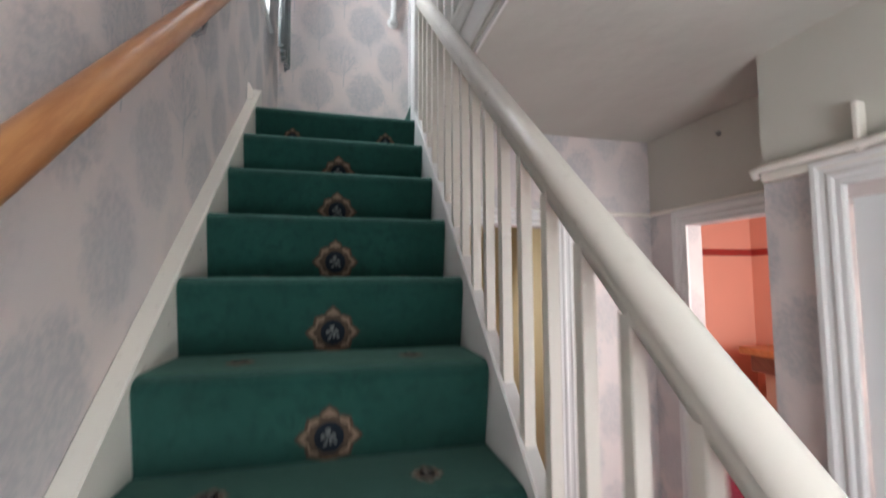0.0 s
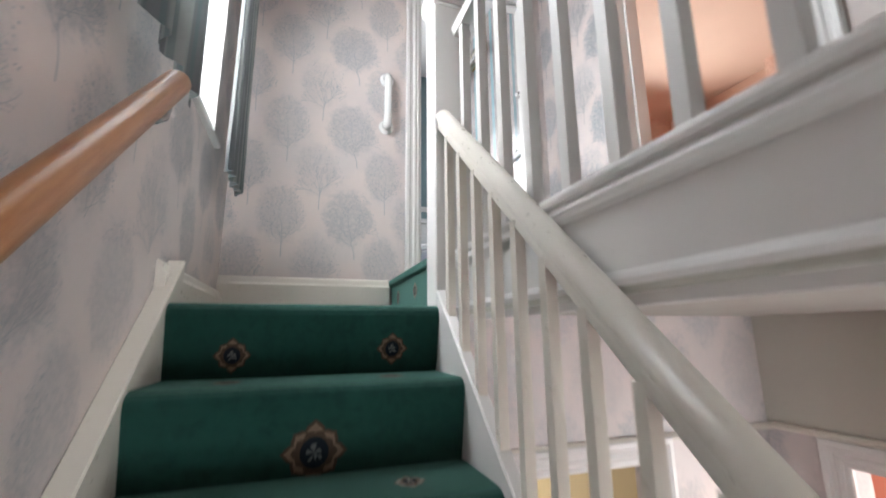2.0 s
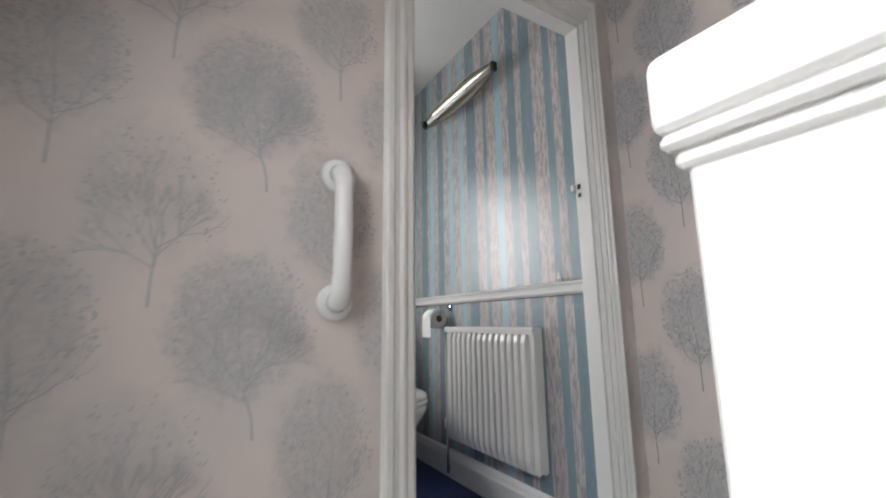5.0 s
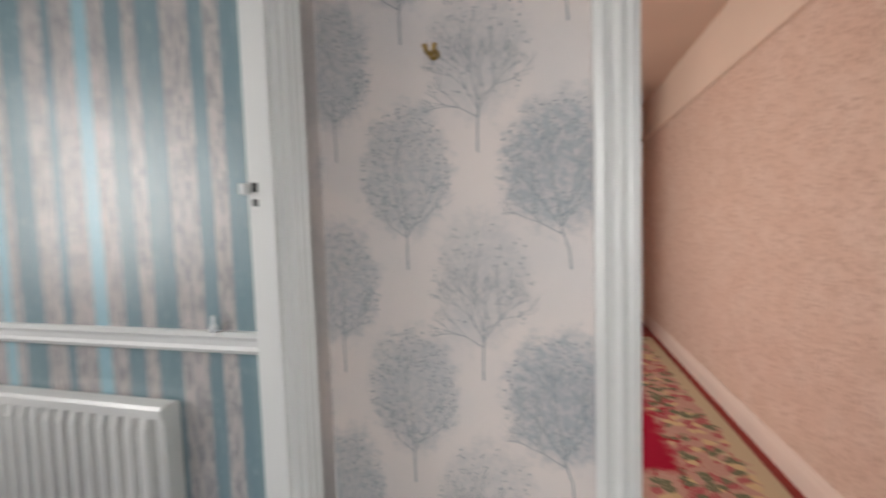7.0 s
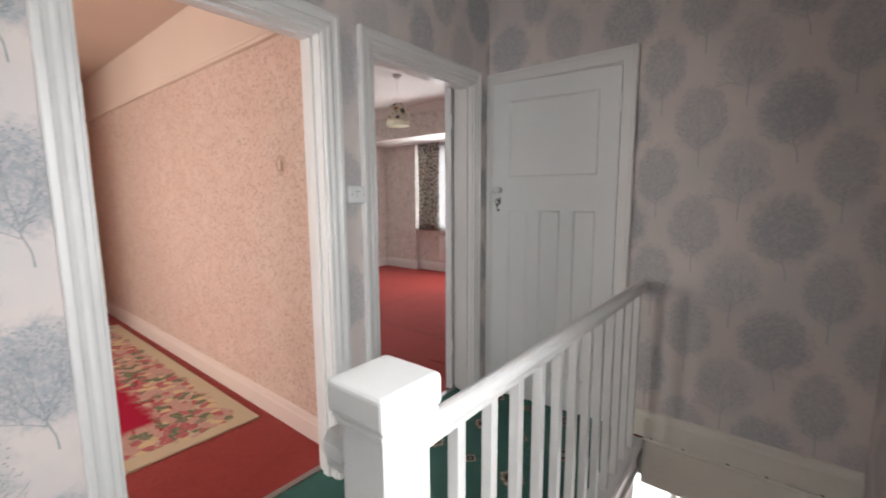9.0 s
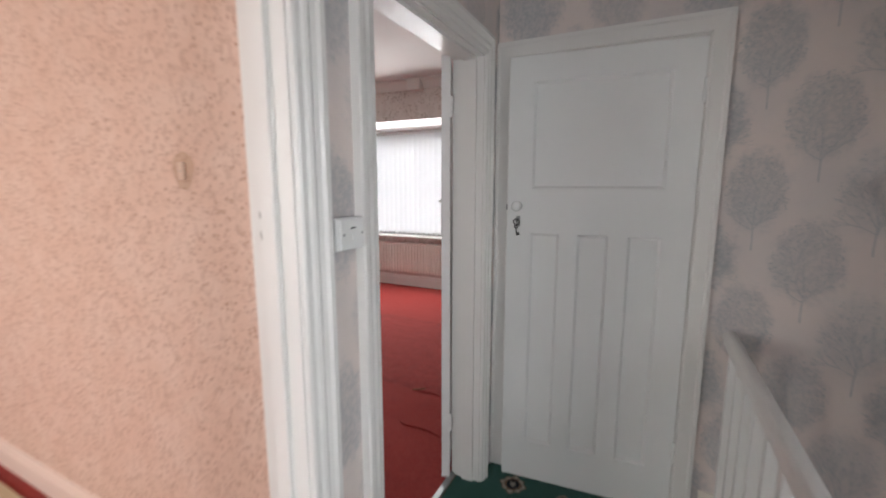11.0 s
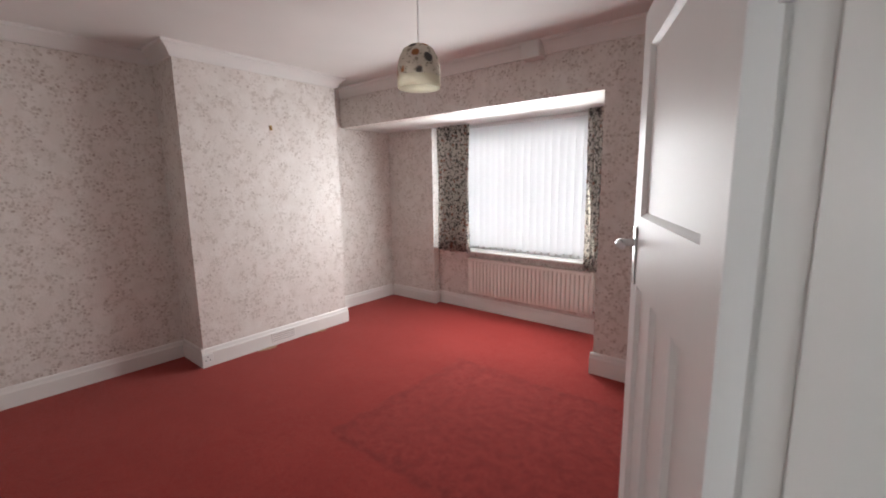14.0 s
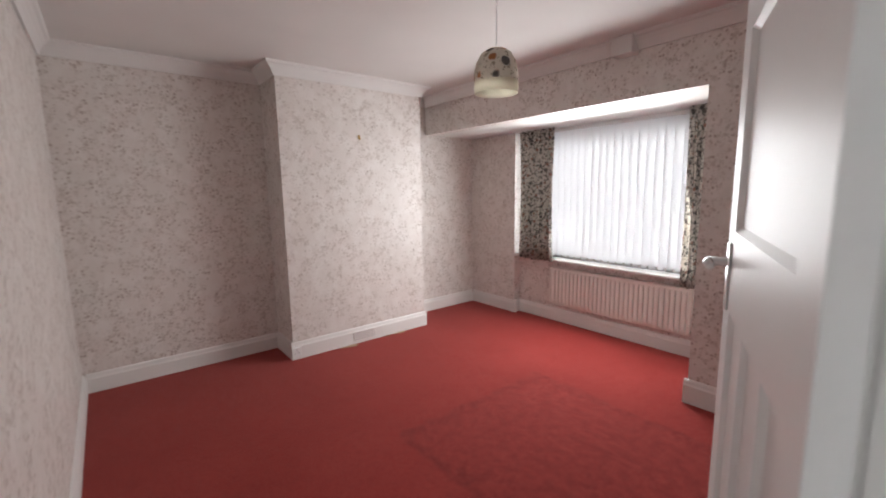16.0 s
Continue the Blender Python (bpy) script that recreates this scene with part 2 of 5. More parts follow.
def rug_paper():
    m = material("floral_rug_pile", (0.6, 0.5, 0.34), 0.95, spec=0.1)
    n = Nodes(m)
    x, y, z = n.xyz(n.pos())
    ax = n.math("ABSOLUTE", n.math("SUBTRACT", x, 4.05))
    ay = n.math("ABSOLUTE", n.math("SUBTRACT", y, -0.62))
    edge = n.math("MINIMUM", n.math("SUBTRACT", 1.42, ax), n.math("SUBTRACT", 0.9, ay))
    wob = n.math("MULTIPLY", n.math("SUBTRACT", n.noise(n.pos(), 9.0, 3), 0.5), 0.18)
    e = n.math("ADD", edge, wob)
    field = n.ramp(e, 0.25, 0.28)
    band = n.math("MULTIPLY", n.ramp(e, 0.08, 0.1), n.ramp(e, 0.44, 0.36))
    cell = n.voronoi(n.pos(), 21.0)
    hue = n.xyz(n.voronoi(n.pos(), 21.0, out="Color"))
    rose = n.mix(n.ramp(hue[0], 0.25, 0.3), (0.42, 0.12, 0.13), (0.5, 0.3, 0.25))
    rose = n.mix(n.ramp(hue[0], 0.72, 0.76), rose, (0.16, 0.17, 0.11))
    rose = n.mix(n.ramp(n.noise(n.pos(), 75.0, 3), 0.56, 0.64, 0, 0.55), rose, (0.62, 0.5, 0.36))
    rose = n.mix(n.ramp(hue[1], 0.84, 0.88), rose, (0.62, 0.47, 0.28))
    ground = n.mix(field, (0.55, 0.45, 0.31), (0.36, 0.012, 0.04))
    petal = n.ramp(n.math("ADD", cell, n.math("MULTIPLY", n.noise(n.pos(), 60.0, 2), 0.3)), 1.05, 0.85)
    n.color(n.mix(n.math("MULTIPLY", band, petal), ground, rose))
    n.bump(n.noise(n.pos(), 300.0, 2), 0.5, 0.004)
    return m


def red_carpet():
    """Red pile with the darker, scuffed oblong that a bed has left in the front bedroom."""
    m = carpet("red_carpet", (0.28, 0.027, 0.023), (0.19, 0.015, 0.013), (0.31, 0.034, 0.029))
    n = Nodes(m)
    old = n.b.inputs["Base Color"].links[0].from_socket
    x, y, z = n.xyz(n.pos())
    wob = n.math("MULTIPLY", n.math("SUBTRACT", n.noise(n.pos(), 6.0, 4), 0.5), 0.14)
    dx = n.math("SUBTRACT", 0.96, n.math("ABSOLUTE", n.math("SUBTRACT", x, 3.03)))
    dy = n.math("SUBTRACT", 0.675, n.math("ABSOLUTE", n.math("SUBTRACT", y, -3.9)))
    depth = n.math("ADD", n.math("MINIMUM", dx, dy), wob)
    inside = n.ramp(depth, -0.02, 0.025)
    rim = n.math("MULTIPLY", inside, n.ramp(depth, 0.13, 0.03))
    scuff = n.noise(n.pos(), 15.0, 6, 0.75)
    worn = n.mix(n.ramp(scuff, 0.36, 0.66), (0.195, 0.018, 0.016), (0.285, 0.033, 0.029))
    c = n.mix(n.math("MULTIPLY", inside, 0.85), old, worn)
    c = n.mix(n.math("MULTIPLY", rim, n.ramp(scuff, 0.35, 0.65, 0.42, 0.15)), c, (0.14, 0.011, 0.01))
    n.color(c)
    n.b.inputs["Sheen Weight"].default_value = 0.2
    n.b.inputs["Sheen Tint"].default_value = (1, 0.55, 0.5, 1)
    return m


def glass():
    m = bpy.data.materials.new("window_glass")
    m.use_nodes = True
    b = m.node_tree.nodes["Principled BSDF"]
    b.inputs["Base Color"].default_value = (1, 1, 1, 1)
    b.inputs["Roughness"].default_value = 0.02
    b.inputs["Transmission Weight"].default_value = 1.0
    b.inputs["IOR"].default_value = 1.45
    return m


def translucent(name, color, share=0.6):
    m = bpy.data.materials.new(name)
    m.use_nodes = True
    t = m.node_tree
    d = t.nodes.new("ShaderNodeBsdfDiffuse")
    l = t.nodes.new("ShaderNodeBsdfTranslucent")
    mix = t.nodes.new("ShaderNodeMixShader")
    d.inputs[0].default_value = l.inputs[0].default_value = (*color, 1)
    mix.inputs[0].default_value = share
    t.links.new(d.outputs[0], mix.inputs[1])
    t.links.new(l.outputs[0], mix.inputs[2])
    t.links.new(mix.outputs[0], t.nodes["Material Output"].inputs[0])
    return m


def glow(name, color, strength):
    m = bpy.data.materials.new(name)
    m.use_nodes = True
    t = m.node_tree
    e = t.nodes.new("ShaderNodeEmission")
    e.inputs[0].default_value, e.inputs[1].default_value = (*color, 1), strength
    t.links.new(e.outputs[0], t.nodes["Material Output"].inputs[0])
    return m


GLOSS = paint("white_gloss_paint", (0.75, 0.735, 0.715), 0.34, 0.05, 0.05)
CREAM = paint("cream_gloss_paint", (0.74, 0.695, 0.62), 0.28, 0.06, 0.05)
DOORW = paint("white_door_paint", (0.78, 0.785, 0.78), 0.45, 0.05, 0.22, 0.18)
CEIL = paint("ceiling_emulsion", (0.72, 0.7, 0.68), 0.8, 0.05, 0.5, 0.2)
CEIL_HALL = paint("textured_hall_ceiling", (0.56, 0.55, 0.49), 0.8, 0.12, 0.9, 0.2, 0.006)
HALLW = paint("cream_wall_emulsion", (0.56, 0.54, 0.48), 0.8, 0.08, 0.4, 0.2)
PEACHC = paint("peach_ceiling_paint", (0.72, 0.57, 0.47), 0.7, 0.05, 0.3, 0.2)
PEACHG = paint("peach_gloss_paint", (0.64, 0.45, 0.35), 0.45, 0.05, 0.1, 0.3)
PEACHS = paint("blush_white_gloss", (0.76, 0.62, 0.55), 0.4, 0.05, 0.1, 0.35)
PINKW = paint("pink_wall_paint", (0.74, 0.36, 0.27), 0.7, 0.05, 0.2, 0.2)
YELLOWW = paint("yellow_wall_paint", (0.52, 0.42, 0.26), 0.7, 0.05, 0.2, 0.2)
GREEN = carpet("green_carpet", (0.0065, 0.038, 0.029), (0.0035, 0.022, 0.017), (0.012, 0.058, 0.046))
GREEN.node_tree.nodes["Principled BSDF"].inputs["Sheen Weight"].default_value = 0.5
GREEN.node_tree.nodes["Principled BSDF"].inputs["Sheen Tint"].default_value = (0.45, 0.9, 0.78, 1)
RED = red_carpet()
PINKC = carpet("magenta_carpet", (0.3, 0.012, 0.06), (0.2, 0.008, 0.04), (0.34, 0.02, 0.08))
BLUE = carpet("blue_carpet", (0.025, 0.04, 0.16), (0.015, 0.025, 0.11), (0.04, 0.06, 0.2))
TREES = tree_paper("tree_wallpaper", 1, 0.054, 0.353, 0.62)
TREES_EAST = tree_paper("tree_wallpaper_east", -1, 1.79, 0.36, 0.95)
TREES_SOUTH = tree_paper("tree_wallpaper_south", -1, -1.9, 0.16, 0.75)
ROSE1 = floral_paper("pale_leaf_wallpaper", (0.67, 0.62, 0.585), (0.42, 0.35, 0.31), (0.73, 0.69, 0.66), 0.68, 0.42, 0.38)
PEACH = floral_paper("peach_leaf_wallpaper", (0.68, 0.5, 0.41), (0.49, 0.32, 0.245), (0.72, 0.56, 0.475), 0.95, 0.4, 0.28)
BOARDS = plank_paper()
OAK = wood("varnished_pine", (0.48, 0.225, 0.09), (0.37, 0.15, 0.055), 0.34)
RADW = paint("radiator_enamel", (0.74, 0.72, 0.69), 0.3, 0.03, 0.05)
RADP = paint("blush_radiator_enamel", (0.82, 0.79, 0.74), 0.35, 0.03, 0.05)
PLASTIC = material("white_plastic", (0.78, 0.78, 0.77), 0.25)
CERAMIC = material("white_ceramic", (0.8, 0.8, 0.8), 0.08, coat=0.3)
CHROME = material("chrome", (0.7, 0.7, 0.7), 0.12, 1.0)
# metal tint carries the warm reflection inside the heater
HEATER = material("warm_tinted_reflector", (0.52, 0.49, 0.42), 0.28, 1.0)
BRASS = material("aged_brass", (0.42, 0.28, 0.1), 0.35, 1.0)
STEEL = material("dull_steel", (0.36, 0.36, 0.36), 0.4, 1.0)
WALNUT = wood("dark_brown_wood", (0.2, 0.085, 0.055), (0.12, 0.045, 0.03), 0.4)
IRON = material("dark_iron", (0.09, 0.085, 0.085), 0.45, 1.0)
DARK = material("black_plastic", (0.02, 0.02, 0.02), 0.4)
CREAMW = material("cream_wool", (0.36, 0.34, 0.3), 0.95, spec=0.1)
TAN = material("tan_wool", (0.165, 0.118, 0.085), 0.95, spec=0.1)
BROWNW = material("brown_wool", (0.062, 0.043, 0.03), 0.95, spec=0.1)
INK = material("navy_black_wool", (0.01, 0.014, 0.02), 0.95, spec=0.1)
PALEW = material("pale_wool", (0.12, 0.13, 0.125), 0.95, spec=0.1)
PALE_PRINT = material("faded_print_ink", (0.4, 0.415, 0.435), 0.6, spec=0.3)
PRINT = material("grey_print_ink", (0.28, 0.295, 0.315), 0.6, spec=0.3)
GREYC = striped_cloth()
FLORAL = floral_cloth()
RUGM = rug_paper()
GLASS = glass()
BLIND = translucent("blind_fabric", (0.85, 0.85, 0.86), 0.6)
SHADEM = translucent("lamp_shade_fabric", (0.85, 0.82, 0.7), 0.35)
DAY = glow("overcast_sky_backdrop", (0.97, 0.985, 1.0), 7.0)
YELLOWP = material("yellow_enamel", (0.75, 0.5, 0.03), 0.4)
PAPER = material("toilet_paper", (0.8, 0.79, 0.77), 0.9)
FROST = translucent("obscured_glass", (0.85, 0.87, 0.86), 0.85)
TORN = material("pale_underlay", (0.42, 0.28, 0.18), 0.95)
REDP = paint("dark_red_gloss", (0.3, 0.03, 0.025), 0.4, 0.04, 0.1)
TILEP = paint("buff_tile", (0.5, 0.33, 0.25), 0.3, 0.08, 0.1)
FLORAL_SHADE = floral_cloth("floral_shade_fabric", (0.8, 0.76, 0.68), (0.42, 0.38, 0.3), (0.45, 0.2, 0.09), 12.0, 0.56)
DRAIN = material("brown_debris", (0.2, 0.1, 0.05), 0.9)


# ---- mesh helpers ----
def mesh_object(name, bm, mat, smooth=False):
    bmesh.ops.recalc_face_normals(bm, faces=bm.faces[:])
    me = bpy.data.meshes.new(name)
    bm.to_mesh(me)
    bm.free()
    for m in mat if isinstance(mat, (list, tuple)) else [mat]:
        me.materials.append(m)
    if smooth:
        for p in me.polygons:
            p.use_smooth = True
    return new(name, me)


def part(name, bm, mat, parent, label="", smooth=False):
    ob = mesh_object(name, bm, mat, smooth)
    ob.parent = parent
    if label:
        ob["label"] = label
    return ob


def thing(name, at, label, category, group="", kind=""):
    ob = new(name)
    ob.location = at
    ob.empty_display_size = 0.05
    bpy.context.view_layer.update()
    return tagged(ob, label, category, group, kind)


def structure(name, bm, mat, label, category, smooth=False):
    return tagged(mesh_object(name, bm, mat, smooth), label, category, kind="structure")


def box(bm, x0, x1, y0, y1, z0, z1, bev=0.0, seg=1):
    r = bmesh.ops.create_cube(bm, size=1.0, matrix=Matrix.LocRotScale(((x0 + x1) / 2, (y0 + y1) / 2, (z0 + z1) / 2), None, (abs(x1 - x0), abs(y1 - y0), abs(z1 - z0))))
    if bev:
        edges = list({e for v in r["verts"] for e in v.link_edges})
        bmesh.ops.bevel(bm, geom=edges, offset=bev, segments=seg, affect="EDGES", profile=0.5)
    return bm


def boxes(*rows, bev=0.0):
    bm = bmesh.new()
    for r in rows:
        box(bm, *r, bev=bev)
    return bm


def sweep(bm, profile, a, b, u, v, cap=True):
    """A closed profile of (u, v) pairs drawn from a to b."""
    a, b, u, v = Vector(a), Vector(b), Vector(u), Vector(v)
    rings = []
    for p in (a, b):
        rings.append([bm.verts.new(p + s * u + t * v) for s, t in profile])
    n = len(profile)
    for i in range(n):
        bm.faces.new((rings[0][i], rings[0][(i + 1) % n], rings[1][(i + 1) % n], rings[1][i]))
    if cap:
        bm.faces.new(rings[0][::-1])
        bm.faces.new(rings[1])
    return bm


def tube(bm, points, radius, sides=10, cap=True):
    """A round bar along points."""
    pts = [Vector(p) for p in points]
    rings = []
    for i, p in enumerate(pts):
        d = (pts[min(i + 1, len(pts) - 1)] - pts[max(i - 1, 0)]).normalized()
        side = d.orthogonal().normalized() if i == 0 else (last - last.dot(d) * d).normalized()
        last = side
        up = d.cross(side)
        r = radius[i] if isinstance(radius, (list, tuple)) else radius
        rings.append([bm.verts.new(p + r * (math.cos(k * math.tau / sides) * side + math.sin(k * math.tau / sides) * up)) for k in range(sides)])
    for r0, r1 in zip(rings, rings[1:]):
        for k in range(sides):
            bm.faces.new((r0[k], r0[(k + 1) % sides], r1[(k + 1) % sides], r1[k]))
    if cap:
        bm.faces.new(rings[0][::-1])
        bm.faces.new(rings[-1])
    return bm


def lathe(bm, profile, m=None, sides=20, cap=True):
    """(radius, height) pairs turned about z, then moved by m."""
    m = m or Matrix()
    rings = [[bm.verts.new(m @ Vector((r * math.cos(k * math.tau / sides), r * math.sin(k * math.tau / sides), z))) for k in range(sides)] for r, z in profile]
    for r0, r1 in zip(rings, rings[1:]):
        for k in range(sides):
            bm.faces.new((r0[k], r0[(k + 1) % sides], r1[(k + 1) % sides], r1[k]))
    if cap:
        bm.faces.new(rings[0][::-1])
        bm.faces.new(rings[-1])
    return bm

# ---- plan ----
XW, XE, YN, YS = -0.02, 1.83, 0.0, -2.73      # landing faces
ZC = 2.5                                       # landing ceiling
ZG, ZH = -2.8, -0.23                           # ground floor and hall ceiling
RISE, GOING, Y7 = 0.2, 0.213, -0.91            # stairs: top nosing of the flight
XB = 1.96                                      # bedroom side of the landing wall
B1N, B1E, B1S, B1C = -1.69, 6.0, -5.0, 2.56    # front bedroom
BAYS, CHX, CHN, CHS = -5.75, 5.59, -3.15, -4.62  # bay wall and chimney breast
B2S, B2E, B2N, B2C = -1.6, 6.2, 1.75, 2.5      # back bedroom


def wall(name, mat, label, *rows):
    return structure(name, boxes(*rows), mat, label, "wall")


# landing and stairwell
WY0, WY1, WZ0, WZ1 = -1.3, -0.38, 0.5, 1.95    # stair window opening
wall("wall_stair_west", TREES, "grey tree-print wallpaper on the stair side wall",
     (XW - 0.28, XW, -4.6, WY0, ZG, ZC), (XW - 0.28, XW, WY1, 0.0, ZG, ZC), (XW - 0.28, XW, WY0, WY1, ZG, WZ0), (XW - 0.28, XW, WY0, WY1, WZ1, ZC))
BX0, BX1, BZ = 0.944, 1.705, 1.965                # bathroom door opening
wall("wall_landing_north", TREES, "grey tree-print wallpaper around the bathroom doorway",
     (XW, BX0, 0.0, 0.06, -0.5, ZC), (BX1, XE, 0.0, 0.06, -0.2, ZC), (BX0, BX1, 0.0, 0.06, BZ, ZC))
D2A, D2B, D1A, D1B, DZ = -1.492, -0.683, -2.566, -1.733, 1.965
wall("wall_landing_east", TREES_EAST, "grey tree-print wallpaper between two bedroom doorways",
     (XE, XE + 0.065, D2B, 0.06, -0.2, ZC), (XE, XE + 0.065, D1B, D2A, -0.2, ZC), (XE, XE + 0.065, YS, D1A, -0.2, ZC),
     (XE, XE + 0.065, D2A, D2B, DZ, ZC), (XE, XE + 0.065, D1A, D1B, DZ, ZC))
CDA, CDB = 0.996, 1.785
wall("wall_landing_south", TREES_SOUTH, "grey tree-print wallpaper above the stairwell",
     (XW, CDA, YS - 0.12, YS, 0.0, ZC), (CDB, XE, YS - 0.12, YS, 0.0, ZC), (CDA, CDB, YS - 0.12, YS, 1.985, ZC))
structure("ceiling_landing", boxes((XW - 0.28, XE + 0.13, YS - 0.12, 0.06, ZC, ZC + 0.1)), CEIL, "white painted landing ceiling", "ceiling")
structure("floor_landing", boxes((0.904, XB - 0.002, YS - 0.118, 0.07, ZH + 0.02, -0.006)), DRAIN, "landing floor deck under green carpet", "floor")
structure("ceiling_hall", boxes((0.84, 2.4, -4.6, 0.1, ZH, ZH + 0.018)), CEIL_HALL, "textured cream hall ceiling under the landing", "ceiling")

# bathroom
wall("wall_bathroom_south", BOARDS, "blue and grey board-print wallpaper", (XW, BX0, 0.06, 0.09, 0, 2.45), (BX1, 1.76, 0.06, 0.09, 0, 2.45), (BX0, BX1, 0.06, 0.09, BZ, 2.45))
wall("wall_bathroom_east", BOARDS, "glossy blue and grey board-print wallpaper", (1.76, 1.86, 0.06, 1.72, 0, 2.45))
wall("wall_bathroom_north", BOARDS, "blue and grey board-print wallpaper", (XW, 0.5, 1.72, 1.8, 0, 2.45), (1.12, 1.86, 1.72, 1.8, 0, 2.45), (0.5, 1.12, 1.72, 1.8, 0, 1.0), (0.5, 1.12, 1.72, 1.8, 1.9, 2.45))
wall("wall_bathroom_west", BOARDS, "blue and grey board-print wallpaper ", (-0.1, XW, 0.06, 1.8, 0, 2.45))
structure("ceiling_bathroom", boxes((-0.1, 1.86, 0.06, 1.8, 2.45, 2.53)), CEIL, "white bathroom ceiling", "ceiling")
structure("floor_bathroom", boxes((-0.1, 1.86, 0.07, 1.8, -0.2, 0.0)), BLUE, "blue bathroom carpet", "floor")

# back bedroom
wall("wall_back_bedroom_west", PEACH, "peach patterned wallpaper", (XE + 0.065, XB, D2B, B2N, 0, B2C), (XE + 0.065, XB, B2S, D2A, 0, B2C), (XE + 0.065, XB, D2A, D2B, DZ, B2C))
wall("wall_back_bedroom_south", PEACH, "peach embossed leaf wallpaper with a faint round painted shade", (XE + 0.065, B2E, B2S - 0.06, B2S, 0, B2C))
wall("wall_back_bedroom_east", PEACH, "peach patterned wallpaper", (B2E, B2E + 0.1, B2S, B2N, 0, B2C))
wall("wall_back_bedroom_north", PEACH, "peach patterned wallpaper around an assumed window opening", (XB, 3.45, B2N, B2N + 0.1, 0, B2C), (4.95, B2E, B2N, B2N + 0.1, 0, B2C), (3.45, 4.95, B2N, B2N + 0.1, 0, 0.8), (3.45, 4.95, B2N, B2N + 0.1, 2.0, B2C))
structure("ceiling_back_bedroom", boxes((XB - 0.06, B2E + 0.1, B2S - 0.06, B2N + 0.1, B2C, B2C + 0.08)), PEACHC, "peach-tinted bedroom ceiling", "ceiling")
structure("floor_back_bedroom", boxes((XB + 0.0, B2E, B2S, B2N, -0.2, 0.0)), RED, "red bedroom carpet", "floor")

# front bedroom
wall("wall_front_bedroom_west", ROSE1, "pale leaf-print wallpaper beside the doorway", (XE + 0.065, XB, B1S, D1A, 0, B1C), (XE + 0.065, XB, D1B, B1N, 0, B1C), (XE + 0.065, XB, D1A, D1B, DZ, B1C))
wall("wall_front_bedroom_north", ROSE1, "pale leaf-print wallpaper", (XE + 0.065, B1E, B1N, B1N + 0.028, 0, B1C))
wall("wall_front_bedroom_east", ROSE1, "pale leaf-print wallpaper in the alcoves", (B1E, B1E + 0.1, BAYS, B1N + 0.028, 0, B1C))
wall("chimney_breast_wall", ROSE1, "projecting chimney breast in pale leaf-print wallpaper", (CHX, B1E, CHS, CHN, 0, B1C))
wall("wall_front_bedroom_south", ROSE1, "pale leaf-print wallpaper beside the bay", (XE + 0.065, 3.0, B1S - 0.12, B1S, 0, B1C), (3.0, B1E, B1S - 0.12, B1S, 2.14, B1C))
wall("wall_bay_west", ROSE1, "papered side wall of the window bay", (2.9, 3.0, BAYS - 0.1, B1S - 0.12, 0, 2.3))
BWX0, BWX1, BWZ0, BWZ1 = 3.12, 5.26, 0.72, 2.1
wall("wall_bay_south", ROSE1, "papered bay wall below and beside the window", (BWX1, B1E, BAYS - 0.2, BAYS, 0, 2.3), (3.0, BWX0, BAYS - 0.2, BAYS, 0, 2.3), (BWX0, BWX1, BAYS - 0.2, BAYS - 0.1, 0, BWZ0), (BWX0, BWX1, BAYS - 0.2, BAYS - 0.1, BWZ1, 2.3))
structure("ceiling_bay", boxes((3.0, B1E, BAYS - 0.2, B1S - 0.12, 2.141, 2.25)), CEIL, "white bay soffit", "ceiling")
structure("ceiling_front_bedroom", boxes((XB - 0.06, B1E + 0.1, B1S - 0.12, B1N + 0.028, B1C, B1C + 0.1)), CEIL, "white textured bedroom ceiling", "ceiling")
structure("floor_front_bedroom", boxes((XB, B1E, BAYS - 0.1, B1N, -0.2, 0.0)), RED, "worn red bedroom carpet", "floor")

# small room behind the closed door
wall("wall_box_room", ROSE1, "plain papered walls of the small front room", (XW, 0.5, -4.9, -4.8, 0, ZC), (1.6, 1.95, -4.9, -4.8, 0, ZC), (0.5, 1.6, -4.9, -4.8, 0, 0.75), (0.5, 1.6, -4.9, -4.8, 2.0, ZC), (XW - 0.1, XW, -4.8, YS - 0.12, 0, ZC))
structure("ceiling_box_room", boxes((XW - 0.1, 1.9, -4.9, YS - 0.12, ZC, ZC + 0.1)), CEIL, "white ceiling", "ceiling")
structure("floor_box_room", boxes((XW, 1.895, -4.8, YS - 0.12, ZH + 0.11, 0.0)), RED, "red carpet in the small front room", "floor")

# ground floor hall
wall("wall_hall_north", TREES, "grey wallpapered hall end wall", (0.86, 1.0, -0.94, -0.86, ZG, ZH), (1.53, 2.2, -0.94, -0.86, ZG, ZH), (1.0, 1.53, -0.94, -0.86, -0.73, ZH))
wall("wall_hall_recess", TREES, "grey wallpapered wall around the pink room doorway", (2.12, 2.2, -1.2, -0.94, ZG, -0.65), (2.12, 2.2, -1.83, -1.8, ZG, -0.65), (2.12, 2.2, -1.8, -1.2, -0.74, -0.65))
wall("wall_hall_recess_upper", HALLW, "cream painted wall above the doorway", (2.12, 2.2, -1.83, -0.94, -0.65, ZH))
wall("wall_hall_east", TREES, "grey wallpapered hall wall", (1.83, 2.12, -1.99, -1.83, ZG, -0.69), (1.83, 1.95, -4.6, -2.75, ZG, -0.69), (1.83, 1.95, -2.75, -1.99, -0.78, -0.69))
wall("wall_hall_east_upper", HALLW, "cream painted upper hall wall", (1.83, 2.12, -1.99, -1.83, -0.69, ZH), (1.83, 1.95, -4.6, -1.99, -0.69, ZH))
